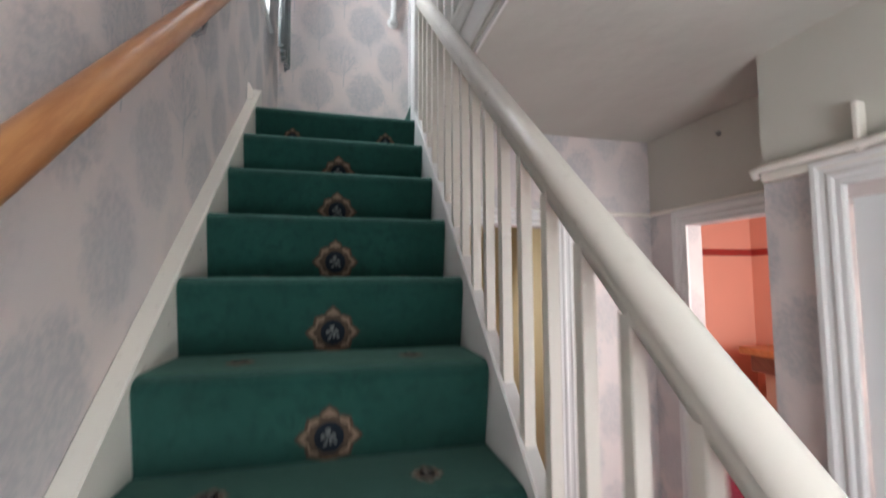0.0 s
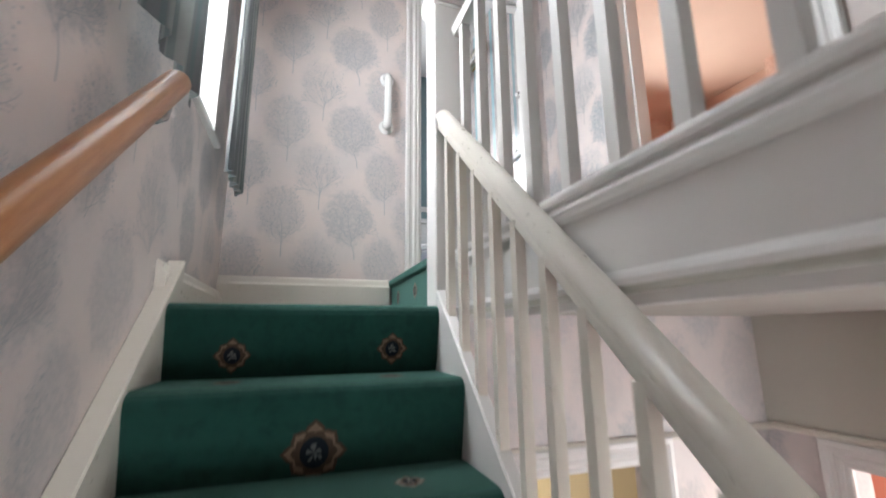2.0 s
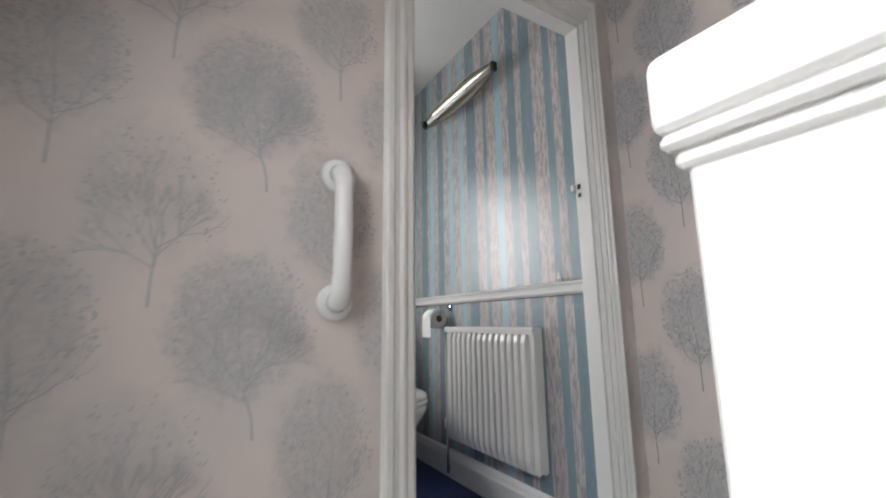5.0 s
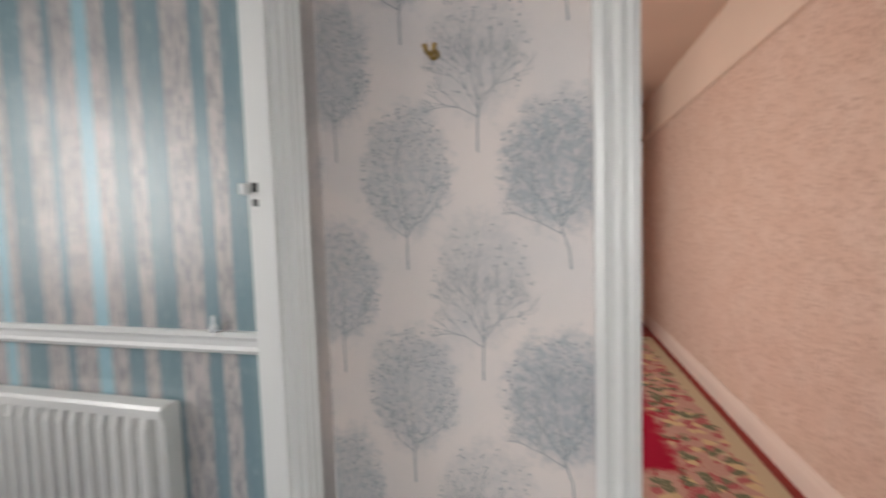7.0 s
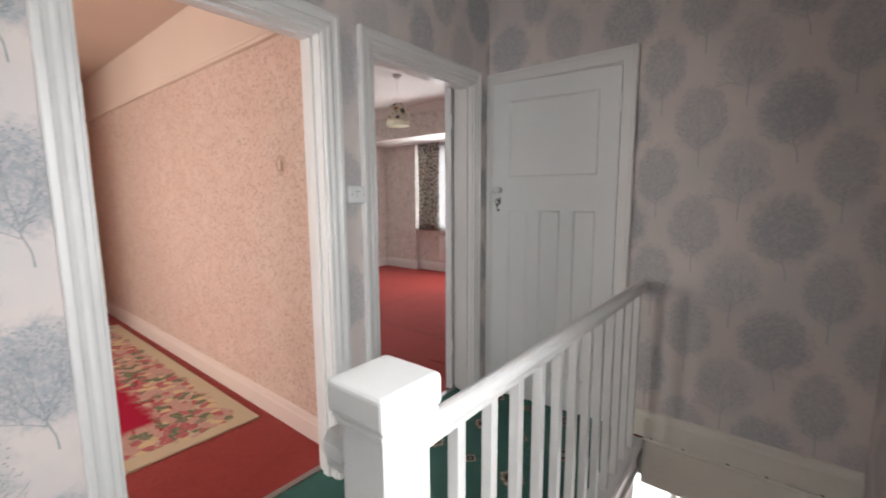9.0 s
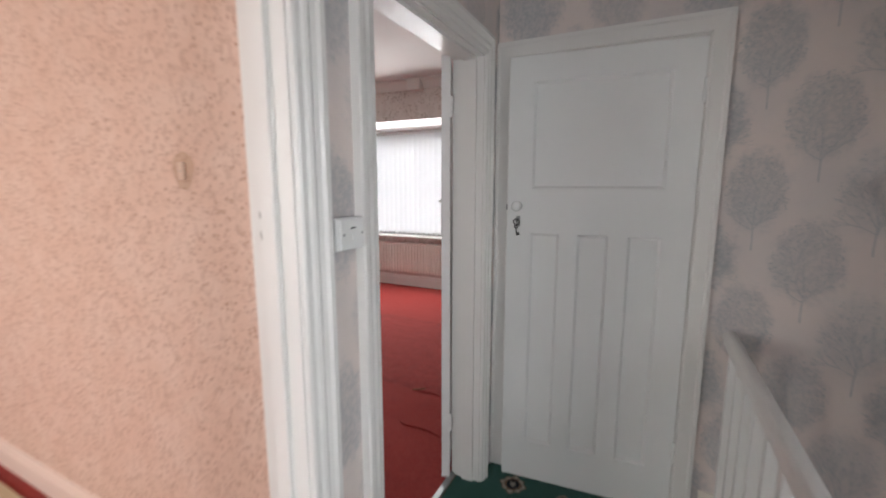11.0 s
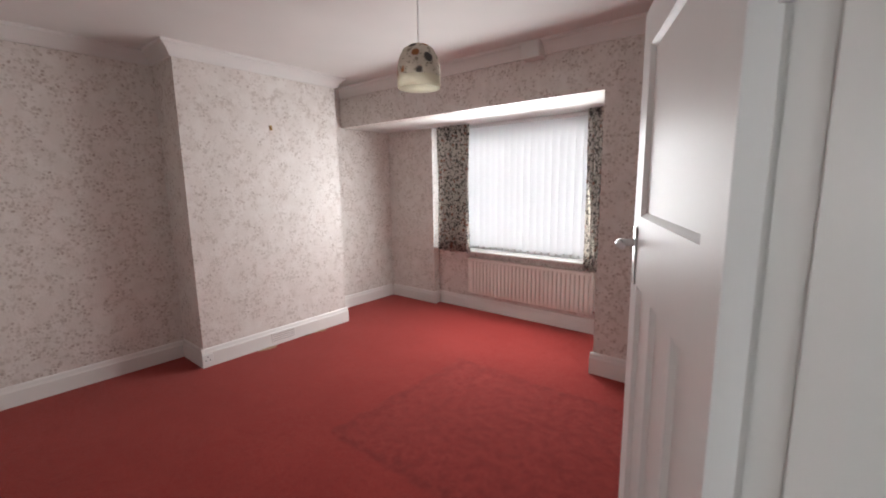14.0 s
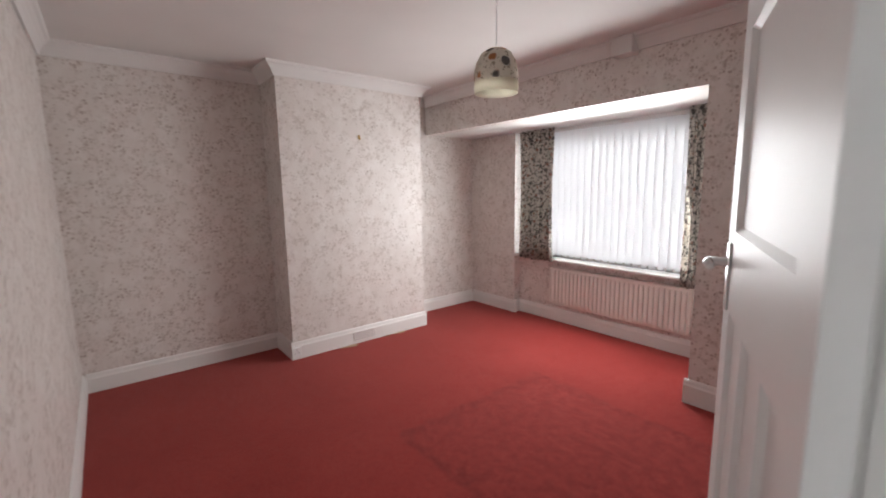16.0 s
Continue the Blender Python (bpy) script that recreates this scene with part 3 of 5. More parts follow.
wall("wall_hall_front", HALLW, "hall front wall around the glazed door", (XW, 0.45, -4.7, -4.6, ZG, ZH), (1.4, 1.95, -4.7, -4.6, ZG, ZH), (0.45, 1.4, -4.7, -4.6, -0.75, ZH))
structure("floor_hall", boxes((XW - 0.28, 4.4, -4.7, 1.6, ZG - 0.1, ZG)), PINKC, "magenta ground floor carpet", "floor")
structure("ceiling_stair_front", boxes((XW, 0.84, -4.6, YS, ZH, ZH + 0.1)), CEIL_HALL, "cream hall ceiling", "ceiling")
wall("wall_pink_room", PINKW, "salmon pink painted room walls", (2.2, 4.3, 0.3, 0.4, ZG, ZH), (4.3, 4.4, -2.6, 0.4, ZG, ZH), (2.2, 4.3, -2.6, -2.5, ZG, ZH))
structure("ceiling_pink_room", boxes((2.2, 4.4, -2.6, 0.4, ZH, ZH + 0.1)), PINKW, "pink ceiling", "ceiling")
wall("wall_kitchen", YELLOWW, "yellow painted kitchen walls", (0.8, 2.2, 1.2, 1.3, ZG, ZH), (2.12, 2.2, -0.86, 1.2, ZG, ZH), (0.86, 0.92, -0.86, 1.2, ZG, ZH))
wall("wall_under_stairs", HALLW, "boarded panel below the flight", (0.8, 0.86, -0.94, 0.1, ZG, -0.25))

# ---- stairs ----
M4 = Matrix.Translation


def medallion_mesh(size, wools):
    """A woven medallion: scalloped tan border, dark heart and a pale sprig."""
    verts, faces, mats = [], [], []

    def ring(points, z, mat):
        base = len(verts)
        verts.append((0, 0, z))
        verts.extend((x, y, z) for x, y in points)
        k = len(points)
        for i in range(k):
            faces.append((base, base + 1 + i, base + 1 + (i + 1) % k))
            mats.append(mat)

    def star(r0, r1, k, sy=0.85):
        return [((r0 if i % 2 else r1) * math.cos(i * math.pi / k), sy * (r0 if i % 2 else r1) * math.sin(i * math.pi / k)) for i in range(2 * k)]

    def leafy(r, rag, k):
        """A lobed outline that runs to a point above, below and, less, at the sides."""
        out = []
        for i in range(8 * k):
            a = i * math.tau / (8 * k)
            q = r * (1 + rag * math.cos(k * a) + 0.4 * rag * math.cos(3 * k * a)) * (1 + 0.2 * abs(math.sin(a)) ** 8 + 0.12 * abs(math.cos(a)) ** 8)
            out.append((q * math.cos(a), 0.95 * q * math.sin(a)))
        return out

    ring(leafy(size * 0.42, 0.09, 8), 0.0012, 3)
    ring(leafy(size * 0.37, 0.1, 8), 0.0018, 0)
    ring(leafy(size * 0.31, 0.06, 10), 0.0021, 3)
    ring([(size * 0.23 * math.cos(i * math.tau / 16), size * 0.26 * math.sin(i * math.tau / 16)) for i in range(16)], 0.0026, 1)
    for dx, dy, r, lean in ((-0.02, 0.12, 0.055, 0.4), (-0.11, 0.02, 0.045, 1.2), (0.08, 0.03, 0.05, 2.2), (0.02, -0.07, 0.05, 1.6), (-0.07, -0.12, 0.035, 0.3), (0.11, -0.09, 0.03, 0.9)):
        ca, sa = math.cos(lean), math.sin(lean)
        blade = [(r * math.cos(a), 0.45 * r * math.sin(a)) for a in (0.0, 1.1, 2.2, 3.2, 4.2, 5.3)]
        ring([(size * (dx + ca * q - sa * w), size * (dy + sa * q + ca * w)) for q, w in blade], 0.0031, 2)
    me = bpy.data.meshes.new("medallion")
    me.from_pydata(verts, [], faces)
    for m in wools:
        me.materials.append(m)
    for p, k in zip(me.polygons, mats):
        p.material_index = k
    return me


MED_L, MED_S, MED_T = medallion_mesh(0.14, (TAN, INK, PALEW, BROWNW)), medallion_mesh(0.07, (CREAMW, INK, CREAMW, TAN)), medallion_mesh(0.09, (TAN, INK, PALEW, BROWNW))
MED_P = medallion_mesh(0.13, (CREAMW, INK, CREAMW, TAN))


def medallion(parent, mesh, m):
    ob = new("medallion", mesh)
    ob.parent = parent
    ob.matrix_local = m
    return ob


flight = thing("staircase", (0.38, -2.2, ZG), "straight stair flight with dark green medallion carpet and white strings", "stairs", kind="structure")
for k in range(1, 15):
    y, z = Y7 - GOING * (k - 1), -RISE * k
    yb = 0.0 if k == 1 else y + GOING + 0.004
    prof = [(yb, z - 0.3), (yb, z), (y + 0.018, z), (y + 0.004, z - 0.002), (y - 0.008, z - 0.008), (y - 0.016, z - 0.018), (y - 0.0185, z - 0.032), (y - 0.016, z - 0.048), (y + 0.012, z - RISE), (y + 0.012, z - 0.3)]
    bm = bmesh.new()
    sweep(bm, prof, (0.004, 0, 0), (0.81 if k == 1 else 0.768, 0, 0), (0, 1, 0), (0, 0, 1))
    step = part("step", bm, GREEN, None)
    step.parent = flight
    step.matrix_parent_inverse = flight.matrix_world.inverted()
    if k == 1:
        spots = [(0.19, 0.06, MED_T), (0.625, 0.07, MED_T)]
    else:
        spots = [(0.405, 0.05, MED_L), (0.03, 0.06, MED_S), (0.752, 0.06, MED_S)]
    for x, up, me in spots:
        if 0.03 < x < 0.74:
            medallion(step, me, M4((x, y + 0.0115 - 0.184 * up, z - RISE + up)) @ pose(0, 0, 0, 100.4, 0, 0))
    for x in ((0.2, 0.6) if k > 1 else (0.16, 0.42, 0.66)):
        medallion(step, MED_P if k == 1 and x == 0.42 else MED_S, M4((x, y + (0.1 if k > 1 else 0.32), z)))

SL = RISE / GOING


def string_board(name, x0, x1, top, deep, y0, y1, mat, label):
    """A sloping board beside the flight; top and deep are measured from the nosing line."""
    bm = bmesh.new()
    line = lambda y: -RISE + (y - Y7) * SL
    prof = [(y0, line(y0) + top), (y1, line(y1) + top), (y1, line(y1) - deep), (y0, line(y0) - deep)]
    sweep(bm, prof, (x0, 0, 0), (x1, 0, 0), (0, 1, 0), (0, 0, 1))
    bmesh.ops.bevel(bm, geom=bm.edges[:], offset=0.004, segments=1, affect="EDGES")
    return structure(name, bm, mat, label, "trim")


string_board("trim_wall_string", XW + 0.001, 0.028, 0.02, 0.28, -3.9, -0.79, CREAM, "cream gloss wall string beside the stairs")
string_board("trim_outer_string", 0.77, 0.806, 0.045, 0.3, -3.9, -0.88, GLOSS, "white gloss outer stair string")


def skirting(name, a, b, out, mat, h=0.15, t=0.02, z=0.0, label="white painted skirting board"):
    """A skirting board from a to b, standing out from its wall in the direction out."""
    prof = [(0, 0), (0, h), (t * 0.35, h - 0.003), (t * 0.6, h - 0.012), (t * 0.75, h - 0.03), (t, h - 0.042), (t, 0)]
    bm = bmesh.new()
    sweep(bm, prof, (a[0], a[1], z), (b[0], b[1], z), (*out, 0), (0, 0, 1))
    return structure(name, bm, mat, label, "baseboard")


skirting("baseboard_platform_north", (XW + 0.001, -0.001), (0.79, -0.001), (0, -1), CREAM, 0.195, 0.026, -RISE, "cream gloss skirting behind the quarter landing")
skirting("baseboard_platform_west", (XW + 0.001, -0.885), (XW + 0.001, -0.028), (1, 0), CREAM, 0.12, 0.026, -RISE, "cream gloss skirting on the quarter landing")

# step up to the landing and the landing carpet
bm = bmesh.new()
sweep(bm, [(1.945, -0.006), (1.945, 0.0), (0.82, 0.0), (0.804, -0.003), (0.792, -0.012), (0.788, -0.024), (0.793, -0.036), (0.806, -0.046), (0.812, -0.2), (0.82, -0.2), (0.82, -0.006)], (0, -0.8, 0), (0, 0.066, 0), (1, 0, 0), (0, 0, 1))
box(bm, 0.905, 1.945, YS + 0.0, -0.8, -0.006, 0.0)
box(bm, 0.82, 0.905, -0.84, -0.8, -0.2, 0.0)
lc = structure("carpet_landing", bm, GREEN, "green landing carpet with tan medallions", "carpet")
for i in range(5):
    for j in range(9):
        x, y = 0.97 + 0.235 * i + (0.118 if j % 2 else 0), -2.6 + 0.31 * j
        if 0.86 < x < 1.9 and y < -0.05:
            medallion(lc, MED_P if (i + j) % 2 else MED_S, M4((x, y, 0.0)))
for y in (-0.18, -0.5):
    medallion(lc, MED_S, M4((0.806, y, -0.11)) @ pose(0, 0, 0, 90, 0, -90))
bm = boxes((XB - 0.012, XB + 0.02, D1A, D1B, 0.0, 0.006), bev=0.002)
structure("threshold_strip", bm, STEEL, "thin metal carpet threshold strip", "threshold")
bm = boxes((XB - 0.012, XB + 0.02, D2A, D2B, 0.0, 0.006), bev=0.002)
structure("threshold_strip", bm, STEEL, "thin metal carpet threshold strip", "threshold")

# newel post
newel = thing("newel_post", (0.822, -0.852, -0.6), "white gloss square newel post with a moulded cap", "newel post")


def under(parent):
    def add(name, bm, mat, label="", smooth=False):
        ob = part(name, bm, mat, None, label, smooth)
        ob.parent = parent
        ob.matrix_parent_inverse = parent.matrix_world.inverted()
        return ob
    return add


add = under(newel)
add("post", boxes((0.768, 0.873, -0.905, -0.8, -0.62, 0.93), bev=0.004), GLOSS)
bm = bmesh.new()
for w, z0, z1 in ((0.058, 0.925, 0.938), (0.064, 0.938, 0.95)):
    box(bm, 0.8205 - w, 0.8205 + w, -0.8525 - w, -0.8525 + w, z0, z1, bev=0.004)
add("cap_moulding", bm, GLOSS)
bm = bmesh.new()
sweep(bm, [(-0.024, 0.0), (-0.024, 0.018), (-0.03, 0.026), (-0.03, 0.05), (-0.018, 0.066), (0.018, 0.066), (0.03, 0.05), (0.03, 0.026), (0.024, 0.018), (0.024, 0.0)], (0.872, -0.835, 0.822), (0.932, -0.835, 0.822), (0, 1, 0), (0, 0, 1))
add("rail_stub", bm, GLOSS)
bm = bmesh.new()
box(bm, 0.8205 - 0.068, 0.8205 + 0.068, -0.8525 - 0.068, -0.8525 + 0.068, 0.95, 1.008, bev=0.01, seg=3)
add("cap", bm, GLOSS)
newel["kind"] = "structure"


def handrail_profile(w=0.057, h=0.062):
    pts = []
    for i in range(9):
        a = math.pi * i / 8
        pts.append((w / 2 * math.cos(a), h * 0.42 + h * 0.5 * math.sin(a)))
    pts += [(-w * 0.42, h * 0.3), (-w * 0.36, h * 0.12), (-w * 0.36, -h * 0.08), (w * 0.36, -h * 0.08), (w * 0.36, h * 0.12), (w * 0.42, h * 0.3)]
    return pts


def baluster(bm, x, y, z0, z1, w=0.0285):
    return box(bm, x - w / 2, x + w / 2, y - w / 2, y + w / 2, z0, z1)


# stair balustrade
stair_rail = thing("stair_balustrade", (0.8, -2.2, -1.5), "white gloss stair balustrade with square balusters", "balustrade", kind="structure")
add = under(stair_rail)
RZ = lambda y: 0.428 + (y + 0.9) * 0.938
bm = bmesh.new()
sweep(bm, handrail_profile(), (0.8, -0.885, RZ(-0.885)), (0.8, -3.7, RZ(-3.7)), (1, 0, 0), Vector((0, -0.68, 0.733)))
hr = add("handrail", bm, CREAM)
for p in hr.data.polygons:
    p.use_smooth = len(p.vertices) == 4
y = -0.985
while y > -3.6:
    bm = bmesh.new()
    zb = -RISE + (y - Y7) * SL
    baluster(bm, 0.79, y, zb + 0.0, RZ(y) - 0.002, 0.023)
    add("baluster", bm, CREAM)
    y -= GOING / 2

# landing balustrade and edge
land_rail = thing("landing_balustrade", (0.865, -1.8, 0.0), "white gloss landing balustrade with square balusters", "balustrade", kind="structure")
add = under(land_rail)
bm = bmesh.new()
sweep(bm, handrail_profile(0.054, 0.054), (0.862, -0.9, 0.806), (0.862, YS + 0.002, 0.806), (1, 0, 0), (0, 0, 1))
hr = add("handrail", bm, GLOSS)
for i in range(13):
    y = -0.965 - 0.1372 * i
    bm = bmesh.new()
    baluster(bm, 0.862, y, -0.021, 0.803)
    add("baluster", bm, GLOSS)
bm = bmesh.new()
sweep(bm, [(0.904, -0.04), (0.904, 0.001), (0.894, 0.001), (0.892, -0.02), (0.825, -0.02), (0.818, -0.026), (0.816, -0.034), (0.82, -0.042), (0.828, -0.045), (0.828, -0.053), (0.822, -0.057), (0.82, -0.063), (0.826, -0.069), (0.836, -0.073), (0.845, -0.08), (0.846, -0.04)], (0, -0.905, 0), (0, YS + 0.002, 0), (1, 0, 0), (0, 0, 1))
add("base_rail", bm, GLOSS)
bm = bmesh.new()
sweep(bm, [(0.846, -0.045), (0.846, -0.192), (0.838, -0.197), (0.832, -0.207), (0.838, -0.217), (0.85, -0.219), (0.85, -0.25), (0.858, -0.25), (0.858, -0.045)], (0, -0.905, 0), (0, YS + 0.002, 0), (1, 0, 0), (0, 0, 1))
add("fascia", bm, GLOSS)
bm = bmesh.new()
sweep(bm, [(YS + 0.001, 0.0), (YS + 0.03, 0.0), (YS + 0.036, -0.008), (YS + 0.03, -0.018), (YS + 0.022, -0.024), (YS + 0.022, -0.26), (YS - 0.118, -0.26), (YS - 0.118, -0.002), (YS, -0.002)], (XW + 0.001, 0, 0), (0.818, 0, 0), (0, 1, 0), (0, 0, 1))
trimmer = structure("trim_stairwell_front", bm, CREAM, "cream painted stairwell trimmer below the wall", "trim")
for i in range(5):
    bm = bmesh.new()
    lathe(bm, [(0.001, 0), (0.007, 0.001), (0.006, 0.003), (0.001, 0.004)], M4((0.1 + 0.17 * i + 0.02 * (i % 2), YS + 0.02, 0.0)), 8)
    part("nail_hole", bm, DARK, trimmer)
skirting("baseboard_stairwell_front", (XW + 0.001, YS + 0.001), (0.915, YS + 0.001), (0, 1), CREAM, 0.148, 0.018, 0.001, "cream gloss skirting above the stairwell")

# ---- door casings ----
ARCH = [(0.0, 0.0), (0.0, 0.012), (0.006, 0.016), (0.02, 0.016), (0.026, 0.021), (0.034, 0.023), (0.044, 0.019), (0.056, 0.022), (0.064, 0.028), (0.078, 0.028), (0.082, 0.024), (0.082, 0.0)]


def casing(name, to_world, a, b, top, label, z0=0.0, prof=ARCH, a_wide=1.0, b_wide=1.0):
    """A mitred architrave round an opening from a to b. to_world(along, up, out)."""
    bm = bmesh.new()
    rings = []
    for step_ in range(4):
        ring = []
        for s, d in prof:
            h = a - s * a_wide if step_ < 2 else b + s * b_wide
            z = z0 if step_ in (0, 3) else top + s
            ring.append(bm.verts.new(to_world(h, z, d)))
        rings.append(ring)
    n = len(prof)
    for r0, r1 in zip(rings, rings[1:]):
        for i in range(n):
            bm.faces.new((r0[i], r0[(i + 1) % n], r1[(i + 1) % n], r1[i]))
    bm.faces.new(rings[0])
    bm.faces.new(rings[-1])
    return structure(name, bm, GLOSS, label, "door frame")


def lining(name, horizontal, a, b, top, f0, f1, t=0.022, stop=None, mat=None):
    """The boards inside an opening; horizontal 'x' or 'y' is the way along the wall. stop: where the doorstop lies."""
    bm = bmesh.new()

    def slab(h0, h1, z0, z1, d0, d1):
        if horizontal == "y":
            box(bm, d0, d1, h0, h1, z0, z1)
        else:
            box(bm, h0, h1, d0, d1, z0, z1)
    slab(a, a + t, 0, top - t, f0, f1)
    slab(b - t, b, 0, top - t, f0, f1)
    slab(a, b, top - t, top, f0, f1)
    if stop:
        slab(a + t, a + t + 0.012, 0, top - t - 0.012, *stop)
        slab(b - t - 0.012, b - t, 0, top - t - 0.012, *stop)
        slab(a + t, b - t, top - t - 0.012, top - t, *stop)
    return structure(name, bm, mat or GLOSS, "white gloss door lining", "door frame")


T = 0.022
east = lambda h, z, d: Vector((XE - d, h, z))
north = lambda h, z, d: Vector((h, YN - d, z))
south = lambda h, z, d: Vector((h, YS + d, z))
room = lambda h, z, d: Vector((XB + d, h, z))
casing("trim_back_bedroom_door", east, D2A + T - 0.006, D2B - T + 0.006, DZ - T + 0.006, "white gloss moulded architrave of the back bedroom doorway")
casing("trim_front_bedroom_door", east, D1A + T - 0.006, D1B - T + 0.006, DZ - T + 0.006, "white gloss moulded architrave of the front bedroom doorway", a_wide=0.66)
casing("trim_bathroom_door", north, BX0 + T - 0.006, BX1 - T + 0.006, BZ - T + 0.006, "white gloss moulded architrave of the bathroom doorway", b_wide=0.5)
casing("trim_box_room_door", south, CDA + T - 0.004, CDB - T + 0.004, 1.985 - T + 0.004, "white gloss architrave of the closed door",
       prof=[(0, 0), (0, 0.014), (0.006, 0.018), (0.05, 0.018), (0.056, 0.022), (0.07, 0.022), (0.07, 0)])
casing("trim_front_bedroom_inner", room, D1A + T - 0.006, D1B - T + 0.006, DZ - T + 0.006, "white architrave on the bedroom side", prof=[(0, 0), (0, 0.014), (0.012, 0.016), (0.012, 0)])
lining("door_lining_back_bedroom", "y", D2A, D2B, DZ, XE - 0.0, XB, stop=(XE + 0.045, XE + 0.085))
lining("door_lining_front_bedroom", "y", D1A, D1B, DZ, XE - 0.0, XB, stop=(XE + 0.03, XE + 0.085))
lining("door_lining_bathroom", "x", BX0, BX1, BZ, 0.0, 0.09, stop=(0.02, 0.05))
lining("door_lining_box_room", "x", CDA, CDB, 1.985, YS - 0.12, YS, stop=(YS - 0.085, YS - 0.05))
skirting("baseboard_landing_east", (XE - 0.001, D2B + 0.06), (XE - 0.001, -0.001), (-1, 0), GLOSS, 0.15, 0.02, 0.0)
skirting("baseboard_landing_east", (XE - 0.001, D1B + 0.062), (XE - 0.001, D2A - 0.062), (-1, 0), GLOSS, 0.15, 0.02, 0.0)


# ---- doors ----
def panelled_door(name, hinge, angle, width, height, label, lift=0.006, thick=0.038, off=0.0):
    """A one-over-three panel door. The leaf runs along +x from its hinge before it is turned."""
    door = thing(name, hinge, label, "door", kind="structure")
    door.rotation_euler = (0, 0, radians(angle))

    def put(nm, bm, mat, lab="", smooth=False, parent=door):
        ob = mesh_object(nm, bm, mat, smooth)
        ob.parent = parent
        if parent is door:
            ob.location.y = off
        if lab:
            ob["label"] = lab
        return ob

    st, w, h, t = 0.105, width, height, thick / 2
    z_lock0, z_lock1, z_top = 1.205, 1.4, h - 0.105
    z_bot = 0.2
    mull = 0.075
    inner = w - 2 * st
    pw = (inner - 2 * mull) / 3
    rects = [(st, w - st, z_lock1, z_top)] + [(st + i * (pw + mull), st + i * (pw + mull) + pw, z_bot, z_lock0) for i in range(3)]
    bm = bmesh.new()
    box(bm, 0, st, -t, t, lift, h)
    box(bm, w - st, w, -t, t, lift, h)
    box(bm, st, w - st, -t, t, lift, z_bot)
    box(bm, st, w - st, -t, t, z_lock0, z_lock1)
    box(bm, st, w - st, -t, t, z_top, h)
    for i in (1, 2):
        x = st + i * pw + (i - 1) * mull
        box(bm, x, x + mull, -t, t, z_bot, z_lock0)
    put("leaf", bm, DOORW)
    for x0, x1, z0, z1 in rects:
        put("panel", boxes((x0 - 0.002, x1 + 0.002, -t + 0.012, t - 0.012, z0 - 0.002, z1 + 0.002)), DOORW)
        bm = bmesh.new()
        b = 0.012
        for s in (-1, 1):
            y0, y1 = s * (t - 0.012), s * (t - 0.001)
            outer = [(x0, z0), (x1, z0), (x1, z1), (x0, z1)]
            innr = [(x0 + b, z0 + b), (x1 - b, z0 + b), (x1 - b, z1 - b), (x0 + b, z1 - b)]
            vo = [bm.verts.new((x, y1, z)) for x, z in outer]
            vi = [bm.verts.new((x, y0, z)) for x, z in innr]
            for i in range(4):
                bm.faces.new((vo[i], vo[(i + 1) % 4], vi[(i + 1) % 4], vi[i]))
        put("panel_moulding", bm, DOORW)
    return door, put


def lever_handle(put, x, z, side, t, toward=-1):
    s = side
    bm = bmesh.new()
    box(bm, x - 0.02, x + 0.02, s * t, s * (t + 0.006), z - 0.1, z + 0.07, bev=0.003)
    plate = put("handle_plate", bm, PLASTIC, "white painted long handle plate")
    bm = bmesh.new()
    tube(bm, [(x, s * t, z + 0.02), (x, s * (t + 0.045), z + 0.02)], 0.011, 10)
    tube(bm, [(x, s * (t + 0.045), z + 0.02), (x + toward * 0.03, s * (t + 0.05), z + 0.02), (x + toward * 0.1, s * (t + 0.05), z + 0.022)], [0.011, 0.011, 0.009], 10)
    put("lever", bm, PLASTIC, "", True, plate)


# open front bedroom door, hinged on the far jamb and swung right back
d1, put1 = panelled_door("door_1", (XB + 0.004, -2.511, 0), -67.5, 0.755, 1.955, "open white panelled bedroom door with lever handle", off=0.023)
lever_handle(put1, 0.7, 1.3, 1, 0.019)
lever_handle(put1, 0.7, 1.3, -1, 0.019)
for z in (0.25, 1.7):
    put1("hinge", boxes((-0.006, 0.003, -0.03, -0.012, z, z + 0.09), bev=0.002), DOORW)

# closed door, standing a finger's width ajar
d2, put2 = panelled_door("door_2", (CDA + T + 0.004, YS - 0.012, 0), 5.0, 0.734, 1.955, "white panelled door left slightly ajar with key in its lock")
bm = bmesh.new()
lathe(bm, [(0.018, 0), (0.012, 0.012), (0.012, 0.025), (0.02, 0.034), (0.0225, 0.046), (0.017, 0.056), (0.004, 0.059)], M4((0.685, 0.019, 1.325)) @ pose(0, 0, 0, -90, 0, 0), 16)
put2("door_knob", bm, PLASTIC, "white round door knob", True)
bm = boxes((0.676, 0.694, 0.018, 0.022, 1.235, 1.28), bev=0.002)
put2("escutcheon", bm, STEEL, "worn metal keyhole plate")
bm = bmesh.new()
tube(bm, [(0.685, 0.022, 1.26), (0.685, 0.05, 1.258)], 0.004, 8)
tube(bm, [(0.685 + 0.013 * math.sin(a), 0.054, 1.256 - 0.0 + 0.013 * math.cos(a)) for a in [i * math.tau / 12 for i in range(13)]], 0.003, 6)
put2("key", bm, IRON, "dull metal key", True)
bm = bmesh.new()
tube(bm, [(0.685, 0.056, 1.245), (0.688, 0.05, 1.232), (0.684, 0.048, 1.195)], 0.003, 6)
tube(bm, [(0.687 + 0.008 * math.sin(a), 0.05, 1.236 + 0.009 * math.cos(a)) for a in [i * math.tau / 10 for i in range(11)]], 0.0025, 6)
